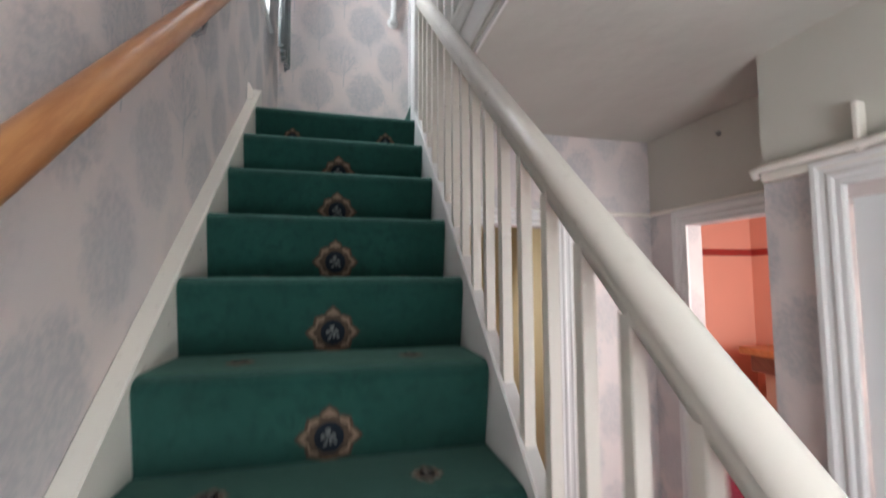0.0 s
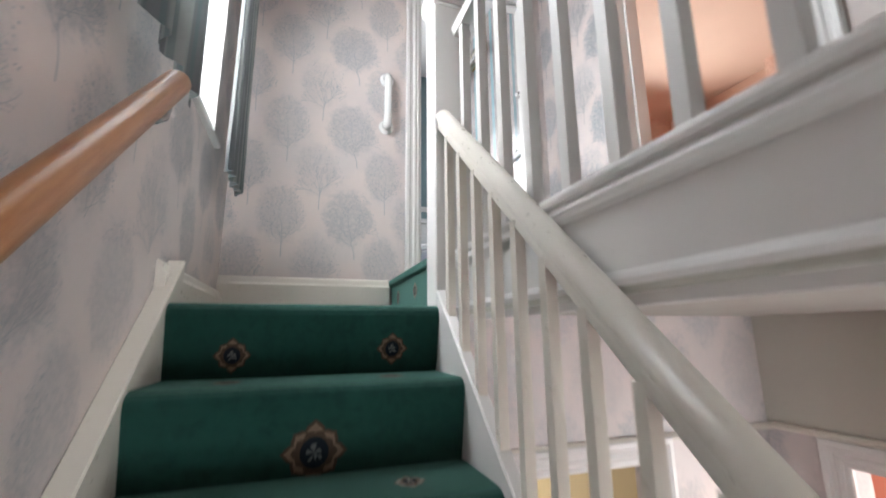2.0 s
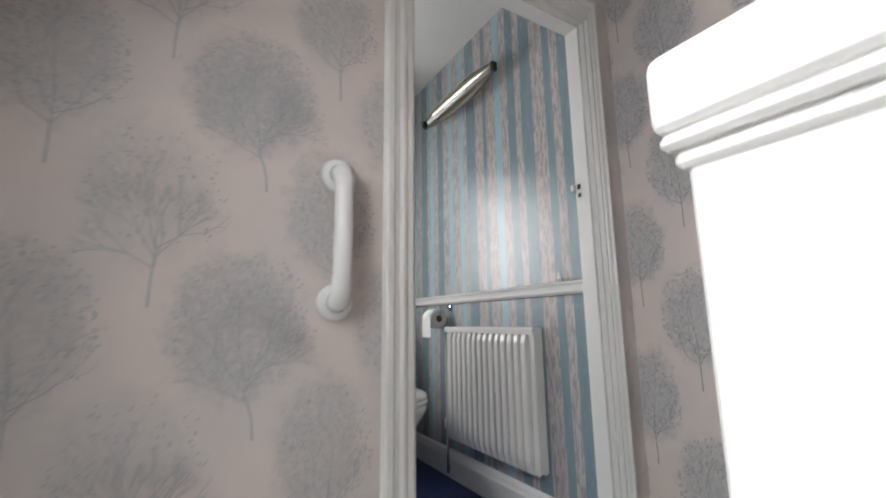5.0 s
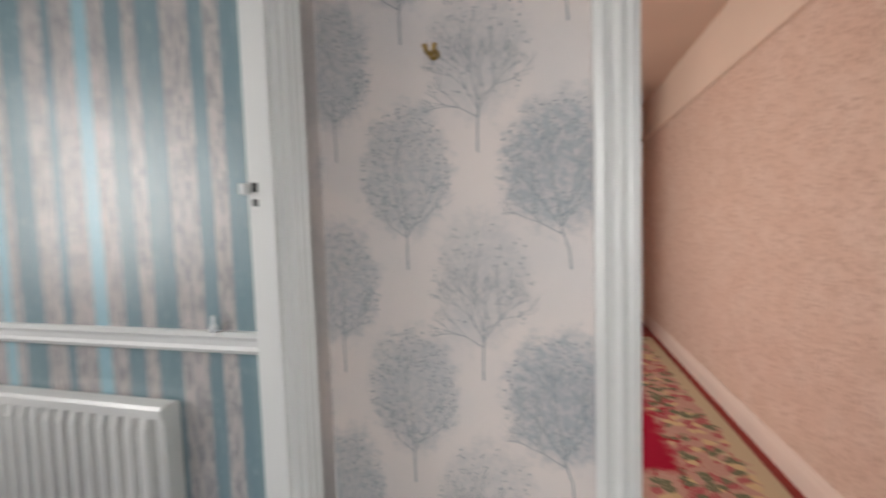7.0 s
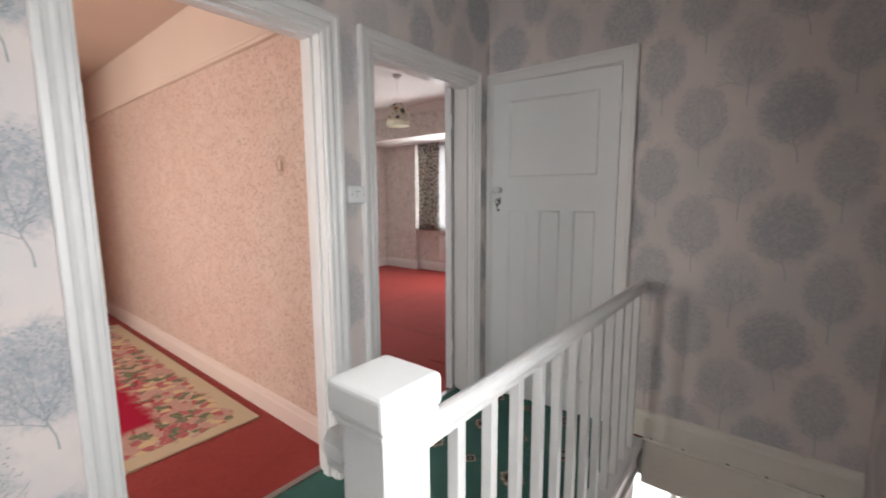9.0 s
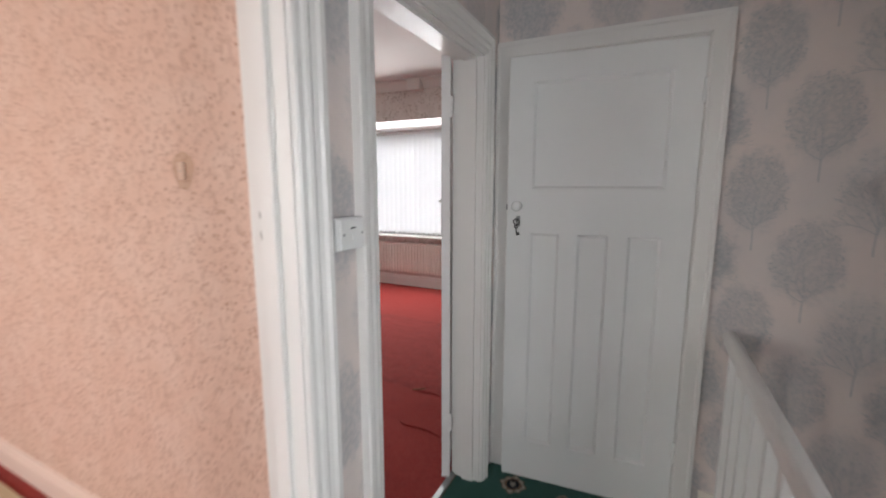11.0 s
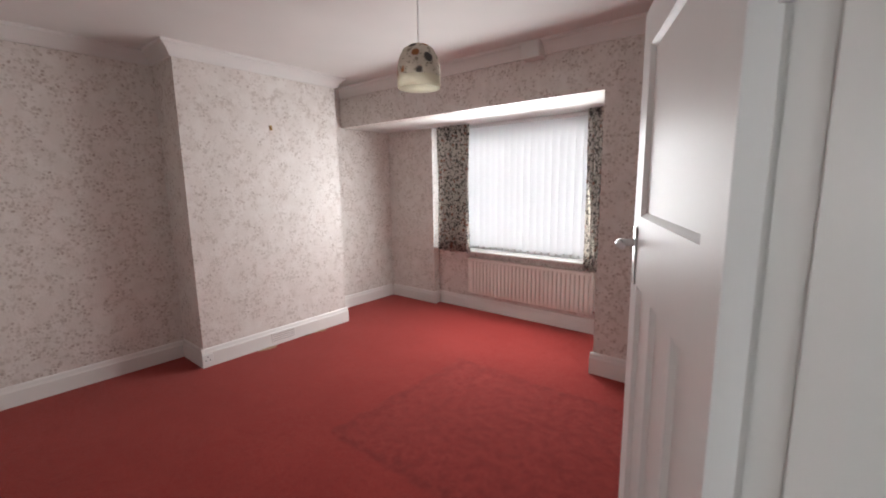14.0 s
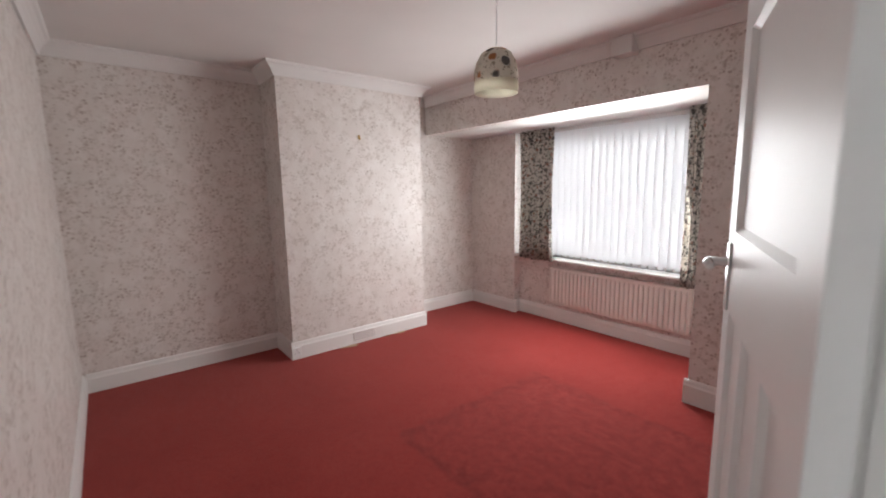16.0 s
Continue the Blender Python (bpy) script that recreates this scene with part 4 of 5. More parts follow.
box(bm, 0.672, 0.685, 0.0465, 0.0495, 1.196, 1.208)
put2("hanging_key", bm, IRON, "second key hanging on the ring", True)
put2("latch", boxes((0.7335, 0.744, -0.008, 0.008, 1.305, 1.33), bev=0.002), STEEL, "dull steel latch bolt")
put2("lock_faceplate", boxes((0.733, 0.7355, -0.012, 0.012, 1.2, 1.37), bev=0.001), STEEL, "worn steel lock faceplate")
for z in (0.25, 1.72):
    put2("hinge", boxes((-0.01, 0.006, 0.012, 0.026, z, z + 0.09), bev=0.002), DOORW)

# ---- stair side: handrail, window, curtains ----
rail = thing("wall_handrail", (0.07, -2.0, -0.5), "varnished pine mopstick handrail on painted brackets", "handrail", kind="")
add = under(rail)
HZ = lambda y: 0.281 + (y + 1.19) * 0.957
bm = bmesh.new()
tube(bm, [(0.07, y, HZ(y)) for y in (-3.7, -2.6, -1.8, -1.205, -1.19)], [0.0275, 0.0275, 0.0275, 0.0275, 0.02], 16)
add("rail", bm, OAK, "orange varnished pine rail", True)
for y in (-3.0, -1.78, -1.235):
    z = HZ(y)
    bm = bmesh.new()
    tube(bm, [(XW + 0.004, y, z - 0.085), (0.05, y, z - 0.085), (0.066, y, z - 0.075), (0.07, y, z - 0.055), (0.07, y, z - 0.024)], 0.006, 8)
    lathe(bm, [(0.02, 0), (0.02, 0.004), (0.008, 0.006)], M4((XW + 0.001, y, z - 0.085)) @ pose(0, 0, 0, 0, 90, 0), 12)
    add("bracket", bm, STEEL, "bent metal bracket", True)

win = thing("window_1", (XW - 0.16, (WY0 + WY1) / 2, WZ0), "white framed stair window with a wide sill", "window", kind="structure")
add = under(win)
bm = bmesh.new()
fx0, fx1, fw = XW - 0.24, XW - 0.18, 0.055
box(bm, fx0, fx1, WY0, WY0 + fw, WZ0 + 0.0, WZ1, bev=0.004)
box(bm, fx0, fx1, WY1 - fw, WY1, WZ0 + 0.0, WZ1, bev=0.004)
box(bm, fx0, fx1, WY0 + fw, WY1 - fw, WZ0 + 0.0, WZ0 + fw, bev=0.004)
box(bm, fx0, fx1, WY0 + fw, WY1 - fw, WZ1 - fw, WZ1, bev=0.004)
add("window_frame", bm, PLASTIC)
bm = bmesh.new()
box(bm, fx0 + 0.01, fx1 + 0.012, WY1 - fw - 0.05, WY1 - fw, WZ0 + fw, WZ1 - fw, bev=0.006)
box(bm, fx0 + 0.01, fx1 + 0.012, WY0 + fw, WY0 + fw + 0.05, WZ0 + fw, WZ1 - fw, bev=0.006)
box(bm, fx0 + 0.01, fx1 + 0.012, WY0 + fw + 0.05, WY1 - fw - 0.05, WZ0 + fw, WZ0 + fw + 0.05, bev=0.006)
box(bm, fx0 + 0.01, fx1 + 0.012, WY0 + fw + 0.05, WY1 - fw - 0.05, WZ1 - fw - 0.05, WZ1 - fw, bev=0.006)
add("sash", bm, PLASTIC)
pane = add("pane", boxes((fx0 + 0.026, fx0 + 0.032, WY0 + fw + 0.05, WY1 - fw - 0.05, WZ0 + fw + 0.05, WZ1 - fw - 0.05)), GLASS)
pane.visible_shadow = False
add("window_sill", boxes((XW - 0.18, XW + 0.022, WY0 - 0.03, WY1 + 0.03, WZ0 - 0.022, WZ0 + 0.001), bev=0.005), GLOSS)
bm = boxes((XW - 0.18, XW - 0.001, WY1 - 0.006, WY1 + 0.0, WZ0, WZ1), (XW - 0.18, XW - 0.001, WY0, WY0 + 0.006, WZ0, WZ1), (XW - 0.18, XW - 0.001, WY0 + 0.006, WY1 - 0.006, WZ1 - 0.006, WZ1))
add("reveal", bm, GLOSS)


def curtain(name, along, at, h0, h1, z0, z1, folds, depth, mat, label, group=""):
    """A gathered curtain: a folded sheet with thickness. along 'x' or 'y'."""
    bm = bmesh.new()
    n, rows = folds * 8, 8
    grid = []
    for r in range(rows + 1):
        f = r / rows
        row = []
        for i in range(n + 1):
            s = i / n
            wave = math.sin(s * folds * math.tau + 0.6 * math.sin(5 * s)) + 0.25 * math.sin(s * folds * 2.3 * math.tau + 1 + 2 * f)
            d = at + depth * wave * (0.55 + 0.45 * f)
            pinch = 1 - 0.08 * math.sin(f * math.pi)
            h = (h0 + h1) / 2 + (h1 - h0) * (s - 0.5) * pinch
            z = z1 + (z0 - z1) * f + (0.006 * math.sin(9 * s) if r == rows else 0)
            row.append(bm.verts.new((h, d, z) if along == "x" else (d, h, z)))
        grid.append(row)
    for r in range(rows):
        for i in range(n):
            bm.faces.new((grid[r][i], grid[r][i + 1], grid[r + 1][i + 1], grid[r + 1][i]))
    bmesh.ops.solidify(bm, geom=bm.faces[:], thickness=0.003)
    return tagged(mesh_object(name, bm, mat, True), label, "curtain", group)


curtain("curtain", "y", 0.065, -0.52, -0.17, 0.33, 2.02, 5, 0.018, GREYC, "grey striped curtain hanging beside the stair window", "stair window curtains")
curtain("curtain", "y", 0.065, -1.46, -1.02, 0.3, 2.02, 4, 0.018, GREYC, "grey striped curtain drawn back above the handrail", "stair window curtains")
bm = bmesh.new()
tube(bm, [(0.065, -1.55, 2.03), (0.065, -0.12, 2.03)], 0.012, 10)
tagged(mesh_object("curtain_rail", bm, PLASTIC, True), "white curtain rail above the stair window", "curtain rail")

# grab rail
grab = thing("grab_rail", (0.76, -0.03, 1.0), "white plastic fluted grab rail screwed to the wall", "grab rail")
add = under(grab)
GX, GT, GB = 0.762, 1.172, 0.872
bm = bmesh.new()
pts = [(GX, -0.012, GB), (GX, -0.04, GB + 0.004), (GX, -0.052, GB + 0.03), (GX, -0.055, GB + 0.06), (GX, -0.055, GT - 0.06), (GX, -0.052, GT - 0.03), (GX, -0.04, GT - 0.004), (GX, -0.012, GT)]
tube(bm, pts, [0.025, 0.024, 0.022, 0.0205, 0.0205, 0.022, 0.024, 0.025], 18)
add("bar", bm, PLASTIC, "", True)
for z in (GT, GB):
    bm = bmesh.new()
    lathe(bm, [(0.042, 0.0), (0.042, 0.006), (0.036, 0.014), (0.024, 0.018)], M4((GX, -0.001, z)) @ pose(0, 0, 0, 90, 0, 0), 24)
    add("flange", bm, PLASTIC, "", True)

# hooks and switch
hook = thing("brass_hook", (XE, -0.29, 1.59), "small aged brass coat hook on the wallpaper", "hook")
add = under(hook)
bm = bmesh.new()
lathe(bm, [(0.012, 0), (0.012, 0.003), (0.004, 0.006)], M4((XE, -0.29, 1.592)) @ pose(0, 0, 0, 0, -90, 0), 12)
add("back_plate", bm, BRASS, "", True)
bm = bmesh.new()
tube(bm, [(XE - 0.004, -0.29, 1.592), (XE - 0.02, -0.292, 1.586), (XE - 0.03, -0.296, 1.592), (XE - 0.034, -0.3, 1.604)], [0.005, 0.005, 0.005, 0.006], 8)
tube(bm, [(XE - 0.004, -0.29, 1.592), (XE - 0.02, -0.286, 1.586), (XE - 0.03, -0.28, 1.592), (XE - 0.034, -0.277, 1.604)], [0.005, 0.005, 0.005, 0.006], 8)
add("prong", bm, BRASS, "", True)
bm = bmesh.new()
tube(bm, [(0.46, -0.001, 1.68), (0.46, -0.012, 1.682), (0.46, -0.018, 1.674), (0.46, -0.014, 1.664)], 0.0022, 6)
tagged(mesh_object("wall_hook", bm, STEEL, True), "small bent metal picture hook in the wallpaper", "hook")
switch = thing("light_switch", (XE, -1.62, 1.3), "white light switch plate screwed to a surface box", "light switch")
add = under(switch)
add("pattress", boxes((XE - 0.022, XE - 0.001, -1.667, -1.573, 1.262, 1.34), bev=0.004), PLASTIC)
add("plate", boxes((XE - 0.03, XE - 0.022, -1.664, -1.576, 1.264, 1.338), bev=0.003), PLASTIC)
add("rocker", boxes((XE - 0.034, XE - 0.03, -1.628, -1.614, 1.288, 1.314), bev=0.0015), PLASTIC)
add("rocker_gap", boxes((XE - 0.0312, XE - 0.03, -1.63, -1.612, 1.312, 1.317)), DARK)
for y in (-1.654, -1.587):
    add("screw", boxes((XE - 0.0314, XE - 0.03, y - 0.003, y + 0.003, 1.298, 1.304)), STEEL)
bm = boxes((XE + 0.08, XE + 0.102, D2A + T, D2A + T + 0.003, 1.285, 1.37), bev=0.001)
sp = structure("strike_plate", bm, GLOSS, "painted strike plate on the door lining", "strike plate")
part("keep_hole", boxes((XE + 0.086, XE + 0.096, D2A + T + 0.003, D2A + T + 0.0045, 1.342, 1.36)), DARK, sp)
part("keep_hole", boxes((XE + 0.086, XE + 0.096, D2A + T + 0.003, D2A + T + 0.0045, 1.295, 1.318)), DARK, sp)
bm = boxes((BX1 - T - 0.004, BX1 - T, 0.055, 0.085, 1.26, 1.34), bev=0.001)
sp = structure("strike_plate", bm, GLOSS, "white bolt keep on the bathroom door lining", "strike plate")
part("keep_hole", boxes((BX1 - T - 0.0055, BX1 - T - 0.004, 0.063, 0.077, 1.3, 1.32)), DARK, sp)
part("keep_hole", boxes((BX1 - T - 0.0055, BX1 - T - 0.004, 0.063, 0.077, 1.27, 1.285)), DARK, sp)
part("bolt_catch", boxes((BX1 - T - 0.02, BX1 - T - 0.004, 0.082, 0.098, 1.295, 1.318), bev=0.002), PLASTIC, sp)


# ---- fittings used in several rooms ----
def radiator(m, length, height, pitch, mat, label, valve_side=1):
    """A fluted panel radiator. It runs along +x from its origin at the bottom corner and faces -y."""
    rad = new("radiator")
    tagged(rad, label, "radiator")
    rad.empty_display_size = 0.05
    rad.matrix_world = m

    def put(nm, bm, mt, lab="", smooth=False):
        ob = mesh_object(nm, bm, mt, smooth)
        ob.parent = rad
        if lab:
            ob["label"] = lab
        return ob

    bm = bmesh.new()
    count = int((length - 0.04) / pitch)
    xs = [(0.0, 0.0), (0.012, -0.006)]
    start = (length - count * pitch) / 2
    for i in range(count):
        x = start + i * pitch
        xs += [(x, 0.008), (x + 0.004, -0.01), (x + 0.009, -0.016), (x + pitch - 0.014, -0.016), (x + pitch - 0.009, -0.01), (x + pitch - 0.005, 0.008)]
    xs += [(length - 0.012, -0.006), (length, 0.0)]
    zs = [(0.0, 0.3), (0.02, 0.6), (0.045, 1.0), (height - 0.045, 1.0), (height - 0.02, 0.6), (height, 0.3)]
    rows = [[bm.verts.new((x, y * f - 0.045, z)) for x, y in xs] for z, f in zs]
    for r0, r1 in zip(rows, rows[1:]):
        for i in range(len(xs) - 1):
            bm.faces.new((r0[i], r0[i + 1], r1[i + 1], r1[i]))
    put("front_panel", bm, mat)
    put("back_panel", boxes((0.0, length, -0.016, -0.006, 0.0, height), bev=0.003), mat)
    put("side_cover", boxes((-0.004, 0.0, -0.052, -0.004, 0.01, height + 0.003)), mat)
    put("side_cover", boxes((length, length + 0.004, -0.052, -0.004, 0.01, height + 0.003)), mat)
    bm = bmesh.new()
    sweep(bm, [(-0.004, height), (-0.004, height + 0.012), (-0.01, height + 0.018), (-0.052, height + 0.018), (-0.058, height + 0.01), (-0.058, height - 0.012), (-0.052, height - 0.012), (-0.052, height)], (-0.003, 0, 0), (length + 0.003, 0, 0), (0, 1, 0), (0, 0, 1))
    put("top_grille", bm, mat)
    bm = bmesh.new()
    x = length + 0.03 if valve_side > 0 else -0.03
    tube(bm, [(length if valve_side > 0 else 0.0, -0.028, 0.03), (x, -0.028, 0.03)], 0.01, 8)
    tube(bm, [(x, -0.028, 0.03), (x, -0.028, -0.19)], 0.0075, 8)
    put("pipe", bm, CHROME, "bare metal feed pipe", True)
    bm = bmesh.new()
    lathe(bm, [(0.014, 0.0), (0.016, 0.012), (0.016, 0.05), (0.011, 0.056)], M4((x, -0.028, 0.035)), 12)
    put("valve_cap", bm, PLASTIC, "white valve cap", True)
    return rad


# ---- bathroom ----
radiator(M4((1.758, 1.1, 0.215)) @ pose(0, 0, 0, 0, 0, -90), 0.71, 0.565, 0.046, RADW, "white fluted panel radiator below the dado rail", -1)
DADO = [(0, 0), (0.014, 0.002), (0.02, 0.012), (0.014, 0.02), (0.016, 0.034), (0.022, 0.044), (0.012, 0.052), (0, 0.054)]
bm = bmesh.new()
sweep(bm, DADO, (1.759, 0.122, 0.925), (1.759, 1.718, 0.925), (-1, 0, 0), (0, 0, 1))
sweep(bm, DADO, (XW, 1.719, 0.925), (1.737, 1.719, 0.925), (0, -1, 0), (0, 0, 1))
structure("trim_dado_rail", bm, GLOSS, "white painted dado rail", "trim")
skirting("baseboard_bathroom_east", (1.759, 0.122), (1.759, 1.718), (-1, 0), GLOSS, 0.14)
skirting("baseboard_bathroom_north", (XW, 1.719), (1.737, 1.719), (0, -1), GLOSS, 0.14)

lamp = thing("wall_heater_lamp", (1.62, 0.85, 2.03), "long chrome boat-shaped bathroom heater lamp on brackets", "lamp")
add = under(lamp)
bm = bmesh.new()
rings = []
for i in range(17):
    f = -1 + i / 8
    w = 0.07 * math.sqrt(max(0.03, 1 - abs(f) ** 2.4))
    ring = []
    for k in range(9):
        a = math.pi * k / 8
        ring.append(bm.verts.new((1.64 + w * math.sin(a) * 0.7 - 0.0, 0.85 + 0.35 * f, 2.035 + w * math.cos(a))))
    rings.append(ring)
for r0, r1 in zip(rings, rings[1:]):
    for k in range(8):
        bm.faces.new((r0[k], r0[k + 1], r1[k + 1], r1[k]))
bmesh.ops.solidify(bm, geom=bm.faces[:], thickness=0.004)
add("reflector", bm, HEATER, "", True)
bm = bmesh.new()
tube(bm, [(1.645, 0.54, 2.035), (1.645, 1.16, 2.035)], 0.012, 10)
add("heating_tube", bm, PLASTIC, "", True)
for f in (0.7, 0.85, 1.0):
    bm = bmesh.new()
    tube(bm, [(1.625, f, 1.975), (1.61, f, 2.035), (1.625, f, 2.095)], 0.0018, 6)
    add("guard_wire", bm, CHROME, "", True)
for y in (0.5, 1.2):
    add("end_cap", boxes((1.625, 1.66, y - 0.012, y + 0.012, 2.01, 2.06), bev=0.006), DARK, "black end cap")
for y in (0.72, 0.98):
    bm = bmesh.new()
    tube(bm, [(1.688, y, 2.05), (1.72, y, 2.12), (1.758, y, 2.14)], 0.008, 8)
    box(bm, 1.745, 1.759, y - 0.03, y + 0.03, 2.1, 2.18, bev=0.003)
    add("bracket", bm, BRASS, "cream brass wall bracket")

roll = thing("toilet_roll_holder", (1.72, 1.18, 0.87), "toilet roll on a chrome holder below the dado", "toilet roll")
add = under(roll)
bm = bmesh.new()
tube(bm, [(1.757, 1.13, 0.905), (1.7, 1.13, 0.905), (1.69, 1.13, 0.88), (1.69, 1.135, 0.855), (1.69, 1.25, 0.855)], 0.004, 8)
lathe(bm, [(0.022, 0), (0.022, 0.004), (0.006, 0.008)], M4((1.758, 1.13, 0.905)) @ pose(0, 0, 0, 0, -90, 0), 14)
add("holder", bm, CHROME, "", True)
bm = bmesh.new()
lathe(bm, [(0.02, 0), (0.055, 0.0), (0.055, 0.1), (0.02, 0.1), (0.02, 0.0)], M4((1.69, 1.24, 0.843)) @ pose(0, 0, 0, 90, 0, 0), 24, cap=False)
add("roll", bm, PAPER, "white paper roll", True)
add("loose_sheet", boxes((1.634, 1.6365, 1.142, 1.238, 0.74, 0.85)), PAPER)
bm = bmesh.new()
tube(bm, [(1.69, 1.14, 0.843), (1.69, 1.1395, 0.843)], 0.0195, 14)
add("core", bm, DRAIN, "brown card core")

peg = bmesh.new()
lathe(peg, [(0.011, 0.0), (0.009, 0.012), (0.004, 0.02), (0.0045, 0.034), (0.002, 0.04)], M4((1.745, 0.26, 0.979)), 12)
tagged(mesh_object("cord_pull", peg, PLASTIC, True), "small white pull-cord weight on the dado rail", "cord pull")

wc = thing("toilet", (1.44, 1.45, 0.0), "white ceramic toilet with close-coupled cistern", "toilet")
add = under(wc)
bm = bmesh.new()
box(bm, 1.23, 1.65, 1.545, 1.712, 0.42, 0.765, bev=0.03, seg=3)
add("cistern", bm, CERAMIC, "", True)
bm = bmesh.new()
box(bm, 1.215, 1.665, 1.53, 1.716, 0.765, 0.805, bev=0.014, seg=3)
add("cistern_lid", bm, CERAMIC, "", True)


def oval(bm, cx, cy, rows, sides=24):
    rings = []
    for rx, ry, z, dy in rows:
        rings.append([bm.verts.new((cx + rx * math.cos(k * math.tau / sides), cy + dy + ry * math.sin(k * math.tau / sides), z)) for k in range(sides)])
    for r0, r1 in zip(rings, rings[1:]):
        for k in range(sides):
            bm.faces.new((r0[k], r0[(k + 1) % sides], r1[(k + 1) % sides], r1[k]))
    bm.faces.new(rings[0][::-1])
    bm.faces.new(rings[-1])
    return bm


bm = bmesh.new()
oval(bm, 1.44, 1.26, [(0.1, 0.16, 0.0, 0.06), (0.1, 0.16, 0.05, 0.06), (0.085, 0.15, 0.18, 0.06), (0.14, 0.24, 0.3, 0.02), (0.175, 0.27, 0.37, 0.0), (0.18, 0.275, 0.395, 0.0), (0.17, 0.265, 0.405, 0.0)])
add("bowl", bm, CERAMIC, "", True)
bm = bmesh.new()
oval(bm, 1.44, 1.26, [(0.18, 0.27, 0.406, 0.0), (0.186, 0.277, 0.414, 0.0), (0.186, 0.277, 0.424, 0.0), (0.18, 0.27, 0.43, 0.0)])
add("seat", bm, PLASTIC, "", True)
bm = bmesh.new()
oval(bm, 1.44, 1.265, [(0.178, 0.27, 0.431, 0.0), (0.184, 0.275, 0.438, 0.0), (0.18, 0.27, 0.45, 0.0), (0.16, 0.245, 0.457, 0.0)])
add("lid", bm, PLASTIC, "", True)
bm = bmesh.new()
tube(bm, [(1.61, 1.545, 0.7), (1.61, 1.52, 0.7), (1.63, 1.513, 0.698), (1.66, 1.513, 0.694)], 0.006, 8)
add("flush_lever", bm, CHROME, "chrome flush lever", True)
# dark tube added for the cistern's shaded edge
bm = bmesh.new()
tube(bm, [(1.62, 1.68, 0.0), (1.62, 1.68, 0.55), (1.6, 1.68, 0.58), (1.51, 1.66, 0.58)], 0.008, 8)
tagged(mesh_object("cistern_shade_tube", bm, DARK, True), "dark upright tube standing in for shade beside the cistern", "pipe")
bm = bmesh.new()
tube(bm, [(1.757, 1.1 + 0.03, 0.0), (1.73, 1.13, 0.1), (1.73, 1.13, 0.24)], 0.0075, 8)
tagged(mesh_object("radiator_tail", bm, CHROME, True), "radiator feed pipe rising from the floor", "pipe")

# ---- back bedroom ----
skirting("baseboard_back_bedroom_south", (XB, B2S + 0.001), (B2E, B2S + 0.001), (0, 1), PEACHS, 0.135, 0.018, 0.0, "peach-white skirting below the papered wall")
bm = boxes((XB, B2E, B2S, B2S + 0.004, 2.1, B2C))
structure("frieze_back_bedroom", bm, PEACHC, "plain cream-peach frieze above the wallpaper", "wall")
bm = bmesh.new()
sweep(bm, [(0, 0), (0.02, 0.004), (0.026, 0.018), (0.018, 0.03), (0.022, 0.04), (0, 0.046)], (XB, B2S + 0.001, 2.085), (B2E, B2S + 0.001, 2.085), (0, 1, 0), (0, 0, 1))
structure("trim_picture_rail", bm, PEACHC, "painted picture rail", "trim")
# browner disc puts the blanking plate's shadow into the wallpaper colour
bm = bmesh.new()
ring = [bm.verts.new((2.385 + 0.05 * math.cos(a) * (1 + 0.12 * math.sin(3 * a)), B2S + 0.0012, 1.456 + 0.055 * math.sin(a))) for a in [i * math.tau / 20 for i in range(20)]]
bm.faces.new(ring)
stain = floral_paper("shaded_peach_wallpaper", (0.54, 0.37, 0.27), (0.4, 0.24, 0.16), (0.56, 0.4, 0.3))
tagged(mesh_object("plate_shade", bm, stain), "faint round brown shade painted behind the blanking plate", "stain", kind="structure")
bell = thing("blank_plate", (2.385, B2S + 0.004, 1.456), "small painted blanking plate on the shaded wallpaper", "wall plate")
add = under(bell)
add("plate", boxes((2.372, 2.398, B2S + 0.001, B2S + 0.01, 1.43, 1.48), bev=0.002), PEACHC)
add("screw", boxes((2.383, 2.387, B2S + 0.0095, B2S + 0.011, 1.453, 1.457)), STEEL)
bm = bmesh.new()
box(bm, 2.63, 5.47, -1.52, 0.28, 0.0, 0.014, bev=0.004)
tagged(mesh_object("rug", bm, RUGM), "cream oblong rug with crimson field and rose border", "rug")
wall("chimney_breast_back_bedroom", PEACH, "projecting chimney breast in peach wallpaper", (4.82, B2E, -0.1, 0.42, 0.0, B2C))
cup = thing("fitted_wardrobe", (5.4, 1.08, 0.0), "peach gloss fitted wardrobe with panelled doors beside the chimney", "wardrobe")
add = under(cup)
add("body", boxes((4.97, B2E - 0.002, 0.422, B2N - 0.002, 0.0, B2C - 0.003)), PEACHG)
for z0, z1, kz in ((0.12, 1.1, 0.68), (1.13, 2.38, 1.69)):
    for i in range(3):
        y0 = 0.44 + i * 0.43
        d = add("door", boxes((4.952, 4.968, y0, y0 + 0.42, z0, z1), bev=0.003), PEACHG)
        bm = bmesh.new()
        for a, b, c, e in ((0.05, 0.37, 0.06, 0.075), (0.05, 0.37, z1 - z0 - 0.075, z1 - z0 - 0.06), (0.05, 0.065, 0.075, z1 - z0 - 0.075), (0.355, 0.37, 0.075, z1 - z0 - 0.075)):
            box(bm, 4.946, 4.953, y0 + a, y0 + b, z0 + c, z0 + e, bev=0.002)
        part("panel_bead", bm, PEACHG, d).matrix_parent_inverse = d.matrix_world.inverted()
        bm = bmesh.new()
        ky = y0 + 0.375 if i % 2 == 0 else y0 + 0.025
